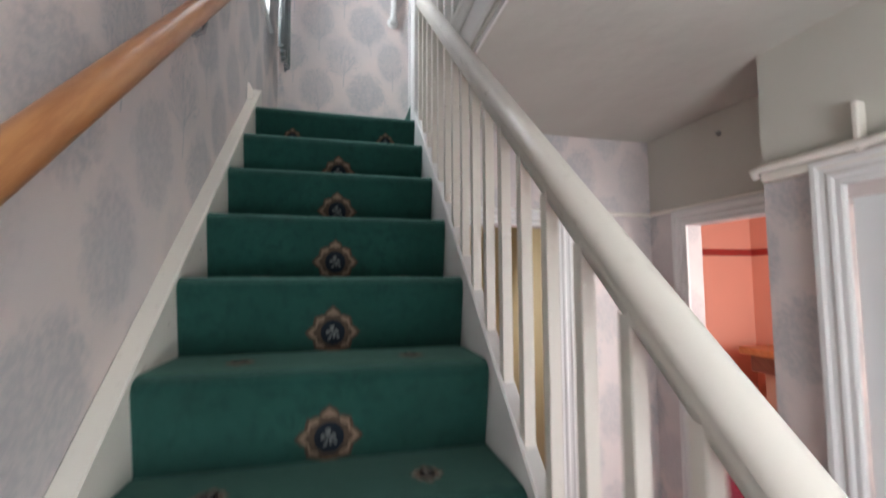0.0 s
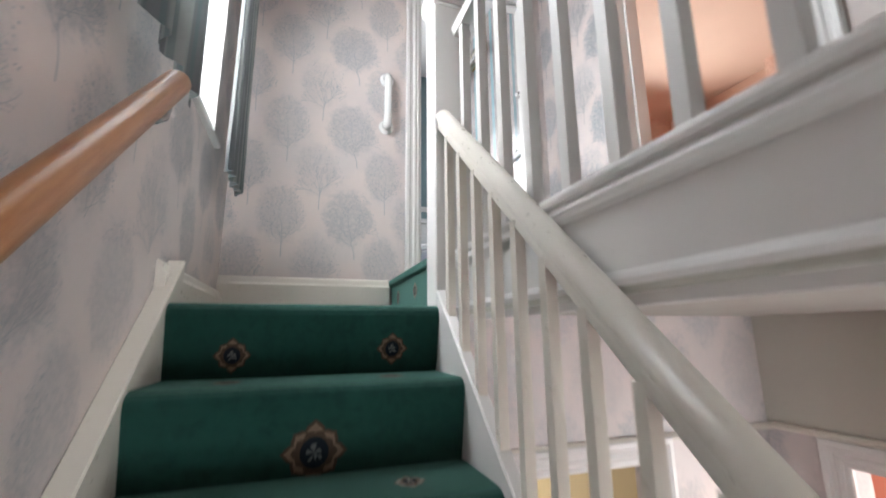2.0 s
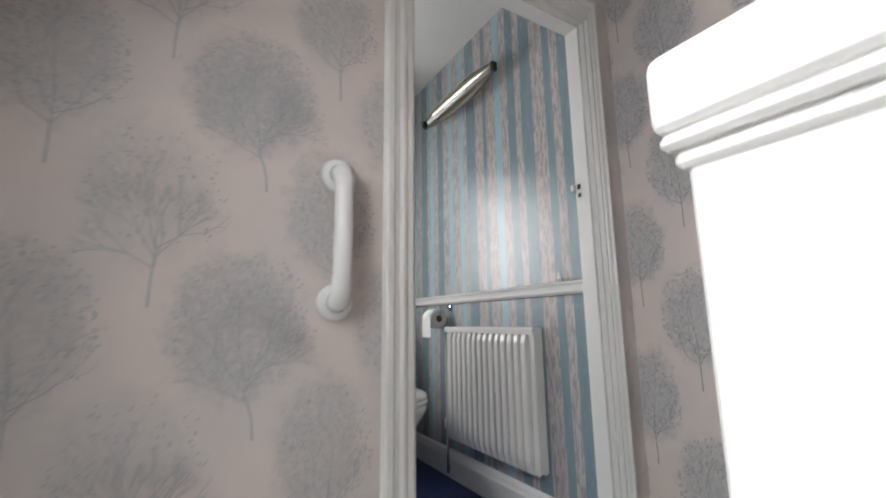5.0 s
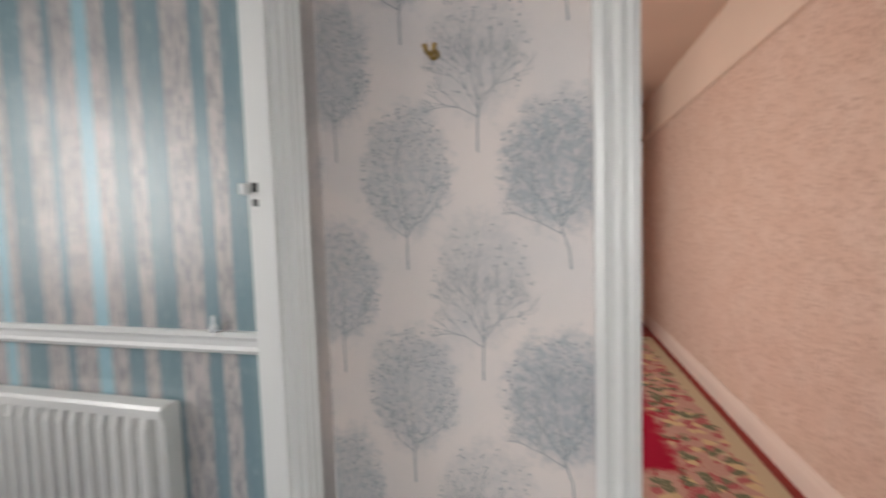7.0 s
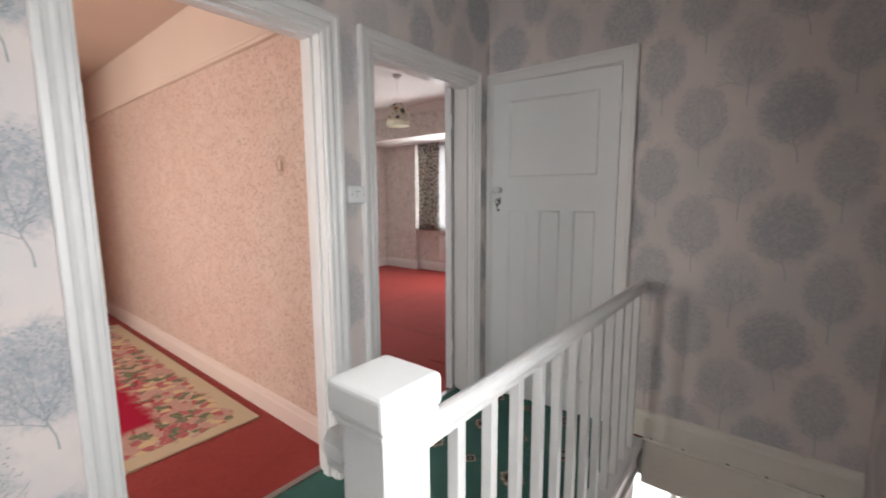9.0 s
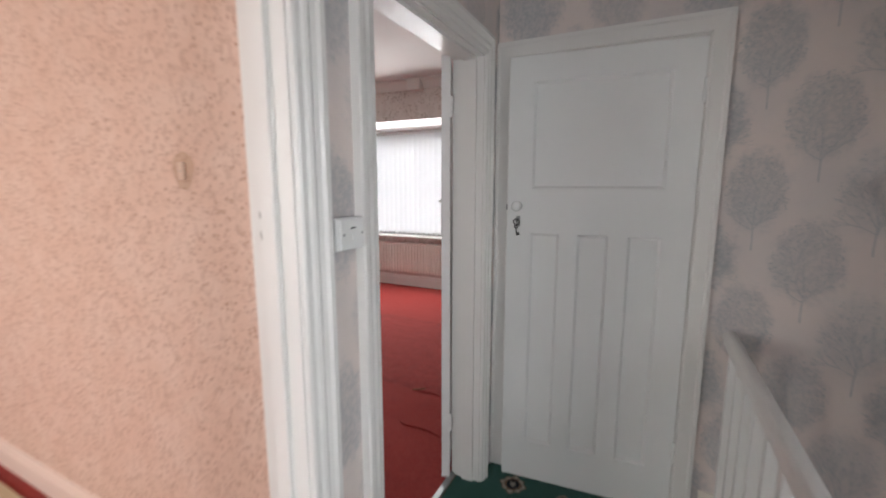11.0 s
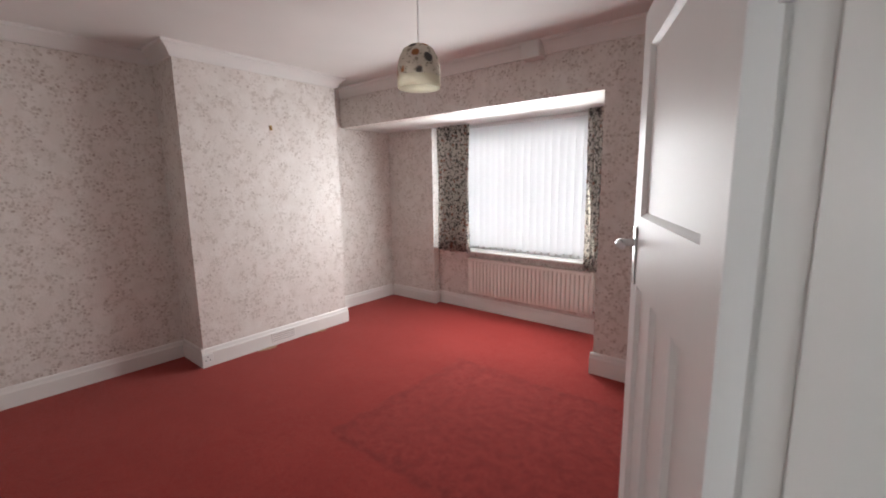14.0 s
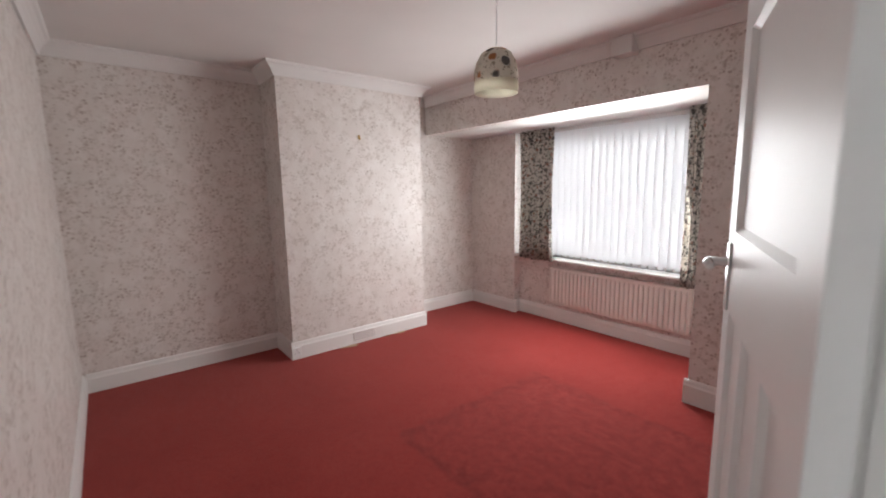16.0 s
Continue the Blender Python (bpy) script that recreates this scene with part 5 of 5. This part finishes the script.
        lathe(bm, [(0.006, 0), (0.006, 0.012), (0.015, 0.02), (0.015, 0.03), (0.004, 0.034)], M4((4.952, ky, kz)) @ pose(0, 0, 0, 0, -90, 0), 12)
        kn = part("knob", bm, CHROME, d, "chrome knob", True)

# ---- front bedroom ----
WH = GLOSS
skirting("baseboard_front_north", (XB, B1N - 0.001), (B1E, B1N - 0.001), (0, -1), WH, 0.15)
skirting("baseboard_front_alcove", (B1E - 0.001, CHN), (B1E - 0.001, B1N - 0.02), (-1, 0), WH, 0.15)
skirting("baseboard_chimney_north", (CHX, CHN + 0.001), (B1E - 0.02, CHN + 0.001), (0, 1), WH, 0.16)
skirting("baseboard_chimney", (CHX - 0.001, CHS - 0.02), (CHX - 0.001, CHN + 0.02), (-1, 0), WH, 0.16)
skirting("baseboard_chimney_south", (CHX, CHS - 0.001), (B1E - 0.02, CHS - 0.001), (0, -1), WH, 0.16)
skirting("baseboard_front_bay_alcove", (B1E - 0.001, BAYS + 0.02), (B1E - 0.001, CHS - 0.02), (-1, 0), WH, 0.15)
skirting("baseboard_bay_pier", (BWX1 - 0.04, BAYS + 0.001), (B1E - 0.02, BAYS + 0.001), (0, 1), WH, 0.15)
skirting("baseboard_bay_recess", (3.0, BAYS - 0.099), (BWX1 - 0.001, BAYS - 0.099), (0, 1), WH, 0.15)
skirting("baseboard_bay_return", (BWX1 - 0.001, BAYS - 0.08), (BWX1 - 0.001, BAYS + 0.02), (-1, 0), WH, 0.15)
skirting("baseboard_bay_west", (3.001, BAYS - 0.08), (3.001, B1S + 0.02), (1, 0), WH, 0.15)
skirting("baseboard_front_south", (XB, B1S + 0.001), (3.02, B1S + 0.001), (0, 1), WH, 0.17, 0.026)
COV = [(0, 0), (0.016, 0.0), (0.02, 0.012), (0.03, 0.03), (0.045, 0.052), (0.066, 0.072), (0.085, 0.082), (0.088, 0.1), (0, 0.1)]


def coving(name, a, b, out, mitre_a=0, mitre_b=0):
    """A coving from a to b; a mitred end runs out to meet its neighbour round an outer corner."""
    bm = bmesh.new()
    a, b, out = Vector((*a, B1C - 0.1)), Vector((*b, B1C - 0.1)), Vector((*out, 0))
    d = (b - a).normalized()
    r0 = [bm.verts.new(a + out * s - d * (s * mitre_a) + Vector((0, 0, t))) for s, t in COV]
    r1 = [bm.verts.new(b + out * s + d * (s * mitre_b) + Vector((0, 0, t))) for s, t in COV]
    for i in range(len(COV)):
        j = (i + 1) % len(COV)
        bm.faces.new((r0[i], r0[j], r1[j], r1[i]))
    bm.faces.new(r0[::-1])
    bm.faces.new(r1)
    return structure(name, bm, CEIL, "white plaster coving", "coving")


coving("coving_north", (XB, B1N - 0.001), (B1E, B1N - 0.001), (0, -1))
coving("coving_alcove", (B1E - 0.001, CHN), (B1E - 0.001, B1N), (-1, 0))
coving("coving_chimney_north", (CHX, CHN + 0.001), (B1E, CHN + 0.001), (0, 1), 1)
coving("coving_chimney", (CHX - 0.001, CHS), (CHX - 0.001, CHN), (-1, 0), 1, 1)
coving("coving_chimney_south", (CHX, CHS - 0.001), (B1E, CHS - 0.001), (0, -1), 1)
coving("coving_bay_alcove", (B1E - 0.001, B1S), (B1E - 0.001, CHS), (-1, 0))
coving("coving_south", (XB, B1S + 0.001), (B1E, B1S + 0.001), (0, 1))
coving("coving_west", (XB + 0.001, B1S), (XB + 0.001, B1N), (1, 0))
bm = boxes((3.46, 3.62, B1S + 0.002, B1S + 0.11, B1C - 0.13, B1C - 0.004), bev=0.006)
structure("coving_block", bm, CEIL, "plaster block breaking the coving over the bay", "coving")

radiator(M4((4.77, BAYS - 0.099, 0.2)) @ pose(0, 0, 0, 0, 0, 180), 1.47, 0.405, 0.047, RADP, "long blush-white fluted radiator under the bay window", 1)

bw = thing("window_2", (4.2, BAYS - 0.15, BWZ0), "wide white framed bay window", "window", kind="structure")
add = under(bw)
bm = bmesh.new()
fy0, fy1 = BAYS - 0.195, BAYS - 0.14
for r in ((BWX0, BWX0 + 0.06, BWZ0, BWZ1), (BWX1 - 0.06, BWX1, BWZ0, BWZ1), (BWX0 + 0.06, BWX1 - 0.06, BWZ0, BWZ0 + 0.06), (BWX0 + 0.06, BWX1 - 0.06, BWZ1 - 0.06, BWZ1)):
    box(bm, r[0], r[1], fy0, fy1, r[2], r[3], bev=0.004)
add("window_frame", bm, PLASTIC)
for a, b in ((BWX0 + 0.06, BWX1 - 0.06),):
    p = add("pane", boxes((a, b, BAYS - 0.17, BAYS - 0.164, BWZ0 + 0.06, BWZ1 - 0.06)), GLASS)
    p.visible_shadow = False
add("window_sill", boxes((BWX0 - 0.02, BWX1 - 0.002, BAYS - 0.14, BAYS + 0.015, BWZ0 - 0.02, BWZ0 + 0.006), bev=0.005), GLOSS)
bm = boxes((BWX0 - 0.1, BWX1 + 0.1, BAYS - 0.6, BAYS - 0.595, BWZ0 - 0.4, BWZ1 + 0.4))
tagged(mesh_object("backdrop_bay", bm, DAY), "plain bright overcast sky outside the bay window", "sky", kind="structure")
bm = boxes((XW - 0.75, XW - 0.745, WY0 - 0.5, WY1 + 0.7, WZ0 - 0.6, WZ1 + 0.9))
tagged(mesh_object("backdrop_stair", bm, DAY), "plain bright overcast sky outside the stair window", "sky", kind="structure")
bm = boxes((0.3, 1.6, -5.3, -5.295, ZG, -0.4))
tagged(mesh_object("backdrop_front_door", bm, DAY), "plain bright daylight outside the front door", "sky", kind="structure")

blind = thing("vertical_blind", (4.0, BAYS - 0.06, BWZ0), "white vertical louvre blind closed across the bay window", "blind")
add = under(blind)
add("head_rail", boxes((3.12, 5.1, BAYS - 0.075, BAYS - 0.035, 2.095, 2.13), bev=0.004), PLASTIC)
for i in range(25):
    x = 3.16 + 0.078 * i
    bm = bmesh.new()
    ring = []
    for k in range(5):
        f = (k - 2) / 2
        a = radians(24 + 3 * math.sin(i * 1.7))
        u, w = 0.0445 * f, 0.006 * (1 - f * f)
        ring.append((x + u * math.cos(a) - w * math.sin(a), BAYS - 0.055 + u * math.sin(a) + w * math.cos(a)))
    lo = [bm.verts.new((p[0], p[1], 0.745)) for p in ring]
    hi = [bm.verts.new((p[0], p[1], 2.095)) for p in ring]
    for k in range(4):
        bm.faces.new((lo[k], lo[k + 1], hi[k + 1], hi[k]))
    bmesh.ops.solidify(bm, geom=bm.faces[:], thickness=0.0008)
    sl = add("slat", bm, BLIND, "", True)
    bm = boxes((x - 0.03, x + 0.03, BAYS - 0.058, BAYS - 0.053, 0.742, 0.775))
    wt = part("slat_weight", bm, PLASTIC, sl)
    wt.matrix_parent_inverse = sl.matrix_world.inverted()
curtain("curtain", "x", BAYS + 0.035, 4.68, 5.17, 0.7, 2.135, 6, 0.042, FLORAL, "floral patterned curtain gathered beside the bay window", "bay window curtains")
curtain("curtain", "x", BAYS + 0.09, 3.19, 3.36, 0.66, 2.135, 4, 0.03, FLORAL, "floral patterned curtain gathered beside the bay window", "bay window curtains")

pend = thing("pendant_lamp", (3.62, -3.715, B1C), "floral dome lamp shade hanging on a flex", "pendant lamp")
add = under(pend)
bm = bmesh.new()
lathe(bm, [(0.05, -0.0), (0.048, -0.012), (0.03, -0.03), (0.008, -0.036)], M4((3.62, -3.715, B1C)), 20)
add("ceiling_rose", bm, PLASTIC, "", True)
bm = bmesh.new()
tube(bm, [(3.62, -3.715, B1C - 0.03), (3.62, -3.715, 2.27)], 0.003, 6)
add("flex", bm, PLASTIC, "", True)
prof = [(0.02, 2.272), (0.05, 2.265), (0.085, 2.242), (0.108, 2.2), (0.12, 2.15), (0.123, 2.11), (0.12, 2.09)]
bm = bmesh.new()
lathe(bm, prof, M4((3.62, -3.715, 0)), 28, cap=False)
bmesh.ops.solidify(bm, geom=bm.faces[:], thickness=0.003)
shade = add("shade", bm, FLORAL_SHADE, "cream dome shade with brown flowers", True)
bm = bmesh.new()
rows_ = []
for z, rr in ((2.092, 0.122), (2.06, 0.12), (2.033, 0.118)):
    rows_.append([bm.verts.new((3.62 + rr * (1 + (0.02 if k % 2 and z < 2.08 else 0)) * math.cos(k * math.tau / 60), -3.715 + rr * (1 + (0.02 if k % 2 and z < 2.08 else 0)) * math.sin(k * math.tau / 60), z)) for k in range(60)])
for r0, r1 in zip(rows_, rows_[1:]):
    for k in range(60):
        bm.faces.new((r0[k], r0[(k + 1) % 60], r1[(k + 1) % 60], r1[k]))
bmesh.ops.solidify(bm, geom=bm.faces[:], thickness=0.002)
part("fringe", bm, SHADEM, shade, "cream fringe", True).matrix_parent_inverse = shade.matrix_world.inverted()
bm = bmesh.new()
lathe(bm, [(0.018, 2.27), (0.018, 2.2), (0.026, 2.17), (0.03, 2.13), (0.022, 2.1), (0.006, 2.09)], M4((3.62, -3.715, 0)), 14)
add("bulb", bm, PLASTIC, "", True)

bm = bmesh.new()
tube(bm, [(CHX - 0.001, -3.9, 2.01), (CHX - 0.014, -3.9, 2.012), (CHX - 0.02, -3.9, 2.0), (CHX - 0.014, -3.9, 1.985)], 0.004, 6)
box(bm, CHX - 0.005, CHX - 0.001, -3.909, -3.891, 1.99, 2.03)
tagged(mesh_object("picture_hook", bm, BRASS), "small brass picture hook on the chimney breast", "hook")
sock = thing("wall_socket", (CHX - 0.02, -3.165, 0.09), "small white socket on the skirting board", "socket")
add = under(sock)
add("plate", boxes((CHX - 0.034, CHX - 0.022, -3.21, -3.125, 0.03, 0.115), bev=0.003), PLASTIC)
for dy, dz in ((0.0, 0.022), (-0.016, -0.008), (0.016, -0.008)):
    add("pin_hole", boxes((CHX - 0.0355, CHX - 0.034, -3.168 + dy - 0.004, -3.168 + dy + 0.004, 0.07 + dz - 0.004, 0.07 + dz + 0.004)), DARK)
vent = thing("skirting_vent", (CHX - 0.03, -3.86, 0.08), "white slotted air vent in the skirting", "air vent")
add = under(vent)
add("frame", boxes((CHX - 0.03, CHX - 0.022, -3.98, -3.735, 0.03, 0.125), bev=0.002), GLOSS)
for i in range(4):
    add("slot", boxes((CHX - 0.0315, CHX - 0.03, -3.97, -3.745, 0.044 + 0.02 * i, 0.048 + 0.02 * i)), STEEL)
for n_, (y, ln, w) in enumerate(((-3.67, 0.2, 0.07), (-4.25, 0.16, 0.05), (-4.1, 0.08, 0.04))):
    bm = bmesh.new()
    k = 9
    ring = [bm.verts.new((CHX - 0.03 - w * (0.5 + 0.5 * math.cos(i * math.tau / k)) * (0.8 + 0.2 * math.sin(5 * i)), y + ln / 2 * math.sin(i * math.tau / k), 0.007 + 0.003 * math.sin(3 * i))) for i in range(k)]
    f = bm.faces.new(ring)
    bmesh.ops.solidify(bm, geom=[f], thickness=0.005)
    tagged(mesh_object("carpet_tear", bm, DRAIN if n_ == 2 else TORN), "torn carpet edge showing pale underlay by the skirting", "carpet scrap", "torn carpet")

for (ax, ay), (bx, by) in (((2.575, -3.215), (2.3, -3.195)), ((2.45, -2.82), (2.1, -2.79))):
    bm = bmesh.new()
    tube(bm, [(ax + (bx - ax) * f, ay + (by - ay) * f + 0.012 * math.sin(9 * f), 0.001) for f in (0.0, 0.15, 0.35, 0.55, 0.8, 1.0)], [0.002, 0.006, 0.007, 0.006, 0.005, 0.002], 8)
    tagged(mesh_object("carpet_ruck", bm, RED, True), "low ruck in the worn red carpet by the door", "carpet ruck", "rucked carpet")
bm = bmesh.new()
tube(bm, [(2.585, -3.19, 0.003), (2.56, -3.2, 0.006), (2.52, -3.225, 0.007), (2.5, -3.25, 0.004)], [0.002, 0.004, 0.004, 0.002], 6)
tagged(mesh_object("carpet_thread", bm, DRAIN, True), "dark frayed thread on the red carpet", "thread")

# small front room seen through the gap
curtain("curtain", "x", -4.68, 1.38, 1.85, 0.6, 1.95, 5, 0.03, YELLOWP, "golden yellow curtain in the small front room", "")
bm = bmesh.new()
box(bm, 1.42, 1.8, -4.62, -4.4, 0.0, 0.42, bev=0.01)
tagged(mesh_object("wooden_chest", bm, OAK), "small brown wooden chest on the carpet", "chest")

# ---- ground floor ----
hn = lambda h, z, d: Vector((h, -0.94 - d, z))
hr_ = lambda h, z, d: Vector((2.12 - d, h, z))
he = lambda h, z, d: Vector((1.83 - d, h, z))
casing("trim_kitchen_door", hn, 1.0, 1.53, -0.73, "white gloss kitchen door architrave", z0=ZG)
casing("trim_pink_room_door", hr_, -1.7, -1.2, -0.74, "white gloss architrave of the pink room doorway", z0=ZG)
casing("trim_front_room_door", he, -2.75, -2.07, -0.74, "white gloss architrave of the front room doorway", z0=ZG)
fd = thing("door_3", (1.88, -2.4, ZG), "white panelled front room door closed in its frame", "door", kind="structure")
add = under(fd)
add("leaf", boxes((1.845, 1.885, -2.75, -2.07, ZG, -0.742), bev=0.003), DOORW)
for y0, y1 in ((-2.66, -2.45), (-2.37, -2.16)):
    add("panel", boxes((1.838, 1.846, y0, y1, ZG + 0.25, -1.7), bev=0.003), DOORW)
    add("panel", boxes((1.838, 1.846, y0, y1, -1.5, -0.85), bev=0.003), DOORW)
bm = bmesh.new()
sweep(bm, [(0, 0), (0.018, 0.003), (0.022, 0.014), (0.014, 0.024), (0, 0.026)], (0.86, -0.941, -0.665), (2.12, -0.941, -0.665), (0, -1, 0), (0, 0, 1))
sweep(bm, [(0, 0), (0.018, 0.003), (0.022, 0.014), (0.014, 0.024), (0, 0.026)], (2.119, -1.829, -0.66), (2.119, -0.96, -0.66), (-1, 0, 0), (0, 0, 1))
structure("trim_hall_picture_rail", bm, CREAM, "cream painted picture rail in the hall", "trim")
pipe = thing("hall_pipe", (1.79, -2.6, -0.64), "cream painted surface pipe with capped end", "pipe")
add = under(pipe)
bm = bmesh.new()
tube(bm, [(1.815, -1.82, -0.665), (1.8, -1.82, -0.645), (1.8, -1.85, -0.64), (1.8, -4.5, -0.64)], 0.014, 10)
add("tube", bm, CREAM, "", True)
add("boxing", boxes((1.805, 1.829, -4.5, -1.84, -0.685, -0.655), bev=0.003), CREAM)
for y in (-2.12, -3.2):
    add("clip", boxes((1.795, 1.829, y - 0.008, y + 0.008, -0.66, -0.52), bev=0.003), CREAM)
bm = bmesh.new()
lathe(bm, [(0.012, 0), (0.012, 0.003), (0.005, 0.01), (0.005, 0.02)], M4((2.119, -1.405, -0.335)) @ pose(0, 0, 0, 0, -90, 0), 10)
tagged(mesh_object("wall_screw", bm, STEEL, True), "rusty screw in the cream hall wall", "screw")
th = thing("thermostat", (2.0, -0.95, -1.1), "grey wall thermostat with a round dial", "thermostat")
add = under(th)
add("case", boxes((1.97, 2.06, -0.965, -0.941, -1.14, -1.05), bev=0.006), STEEL)
bm = bmesh.new()
lathe(bm, [(0.03, 0), (0.03, 0.008), (0.024, 0.014)], M4((2.015, -0.965, -1.095)) @ pose(0, 0, 0, 90, 0, 0), 18)
add("dial", bm, PLASTIC, "", True)
bm = boxes((4.27, 4.299, -2.5, 0.3, -0.79, -0.73), bev=0.004)
structure("trim_pink_room_rail", bm, REDP, "dark red picture rail in the pink room", "trim")
bm = boxes((2.2, 4.299, 0.27, 0.299, -0.79, -0.73), bev=0.004)
structure("trim_pink_room_rail", bm, REDP, "dark red picture rail in the pink room", "trim")
fire = thing("fireplace", (3.95, -0.6, ZG), "tiled fireplace with a wooden mantel shelf", "fireplace")
add = under(fire)
add("surround", boxes((3.95, 4.25, -1.2, -0.05, ZG, -1.68), bev=0.01), TILEP)
add("mantel_shelf", boxes((3.8, 4.28, -1.35, 0.05, -1.66, -1.6), bev=0.008), OAK)
# flat dark sheet stands in for the shade of a fire opening
add("hearth_opening", boxes((3.945, 3.952, -0.9, -0.4, ZG, -2.15)), DARK)
add("frieze", boxes((3.86, 3.95, -1.28, -0.01, -1.8, -1.66), bev=0.004), WALNUT, "dark brown wooden frieze")
for i in range(3):
    add("grille_bar", boxes((3.94, 3.952, -1.1, -0.2, -1.9 + 0.025 * i, -1.887 + 0.025 * i)), DARK)
tagged(mesh_object("small_box", boxes((3.88, 3.95, -0.52, -0.47, -1.6, -1.49), bev=0.006), WALNUT), "small dark brown box on the mantel shelf", "box")
dr = thing("door_4", (0.92, -4.65, ZG), "white front door with obscured glass panes", "door", kind="structure")
add = under(dr)
bm = boxes((0.45, 0.57, -4.68, -4.62, ZG, -0.75), (1.28, 1.4, -4.68, -4.62, ZG, -0.75), (0.57, 1.28, -4.68, -4.62, ZG, ZG + 0.7), (0.57, 1.28, -4.68, -4.62, -0.9, -0.75), (0.9, 0.95, -4.68, -4.62, ZG + 0.7, -0.9))
add("leaf", bm, DOORW)
for a, b in ((0.57, 0.9), (0.95, 1.28)):
    p = add("pane", boxes((a, b, -4.655, -4.645, ZG + 0.7, -0.9)), FROST)
    p.visible_shadow = False


# ---- printed trees on the wallpaper ----
def tree_strokes(rng, wide, tall, limbs, twigs, leaves, lean):
    """One printed tree, its foot at the origin: strokes (x0, y0, x1, y1, width) for trunk, limbs and twigs, and short ones for leaves."""
    strokes, tips = [], []

    def grow(x, y, a, ln, w, depth):
        x1, y1 = x + ln * math.sin(a), y + ln * math.cos(a)
        if abs(x1 - 0.3 * lean) > wide * 1.1 or y1 > 0.07 + tall * 1.06:
            return
        strokes.append((x, y, x1, y1, w))
        tips.append((x1, y1))
        if depth:
            for k in range(twigs if depth > 1 else 2):
                grow(x1, y1, a * 0.82 + rng.uniform(-0.65, 0.65), ln * rng.uniform(0.64, 0.86), w * 0.66, depth - 1)

    strokes.append((lean * 0.6, 0.0, lean * 0.5, 0.04, 0.0062))
    strokes.append((lean * 0.5, 0.04, 0.0, 0.085, 0.0056))
    strokes.append((0.0, 0.085, -lean * 0.2, 0.15, 0.004))
    for i in range(limbs):
        a = -1.0 + 2.0 * i / (limbs - 1)
        grow(-lean * 0.1 * (i % 2), 0.075 + 0.018 * (i % 3), a + rng.uniform(-0.1, 0.1), 0.34 * math.hypot(wide * math.sin(a), 0.62 * tall * math.cos(a)), 0.0034, 4)
    for k in range(leaves):
        a, q = rng.uniform(0, math.tau), math.sqrt(rng.uniform(0.12, 1.0))
        x, y = wide * q * math.cos(a), 0.07 + tall / 2 + tall / 2 * q * math.sin(a)
        if y < 0.1 + 0.35 * abs(x):
            continue
        t, ln = rng.uniform(0, math.tau), rng.uniform(0.003, 0.0065)
        strokes.append((x, y, x + ln * math.cos(t), y + ln * math.sin(t), rng.uniform(0.004, 0.007)))
    return strokes


KINDS = [tree_strokes(random.Random(3), 0.098, 0.28, 5, 2, 210, 0.004), tree_strokes(random.Random(5), 0.108, 0.31, 5, 2, 260, 0.0),
         tree_strokes(random.Random(7), 0.118, 0.29, 6, 3, 110, -0.004), tree_strokes(random.Random(8), 0.132, 0.3, 6, 3, 230, 0.03)]


def tree_print(to_world, start, run, low, ua, ub, za, zb, parent_name, ink=PRINT):
    """The trees of one wall, in the paper's repeat of four columns. start, run: where the first column stands along the wall and which way
    the columns go on; low: the foot of its trees; ua..ub, za..zb: the papered field."""
    verts, faces = [], []
    for col in range(-24, 25):
        u = start + run * col * TREE_P
        if not ua - 0.13 < u < ub + 0.13:
            continue
        for row in range(-2, 6):
            v = low + 0.25 * (col % 2) + row * TREE_V
            for x0, y0, x1, y1, w in KINDS[col % 4]:
                a, b, c, d = u + run * x0, v + y0, u + run * x1, v + y1
                if min(a, c) < ua or max(a, c) > ub or min(b, d) < za or max(b, d) > zb:
                    continue
                ln = math.hypot(c - a, d - b) or 1
                nx, ny = -(d - b) / ln * w * 0.36, (c - a) / ln * w * 0.36
                k = len(verts)
                lift = 0.0008 + (k // 4 % 80) * 0.00002
                verts += [to_world(a + nx, b + ny, lift), to_world(a - nx, b - ny, lift), to_world(c - nx * 0.7, d - ny * 0.7, lift), to_world(c + nx * 0.7, d + ny * 0.7, lift)]
                faces.append((k, k + 1, k + 2, k + 3))
    me = bpy.data.meshes.new("tree_print")
    me.from_pydata([tuple(v) for v in verts], [], faces)
    me.materials.append(ink)
    ob = new("tree_print", me)
    ob.parent = bpy.data.objects[parent_name]
    ob["kind"] = "stuff"
    return ob


west = lambda h, z, d: Vector((XW + d, h, z))
tree_print(north, 0.074, 1, 0.353, XW + 0.005, BX0 - 0.065, 0.0, ZC, "wall_landing_north", PALE_PRINT)
tree_print(east, -0.04, -1, 0.36, D2B + 0.065, -0.005, 0.16, ZC, "wall_landing_east")
tree_print(south, 0.83, -1, 0.16, XW + 0.005, CDA - 0.06, 0.16, ZC, "wall_landing_south", PALE_PRINT)
tree_print(west, 0.074, 1, 0.353, -0.37, -0.02, 0.0, ZC, "wall_stair_west", PALE_PRINT)
tree_print(west, 0.074, 1, 0.353, -2.6, -1.32, -0.7, ZC, "wall_stair_west", PALE_PRINT)
tree_print(west, 0.074, 1, 0.353, -1.3, -0.38, -0.1, 0.46, "wall_stair_west", PALE_PRINT)
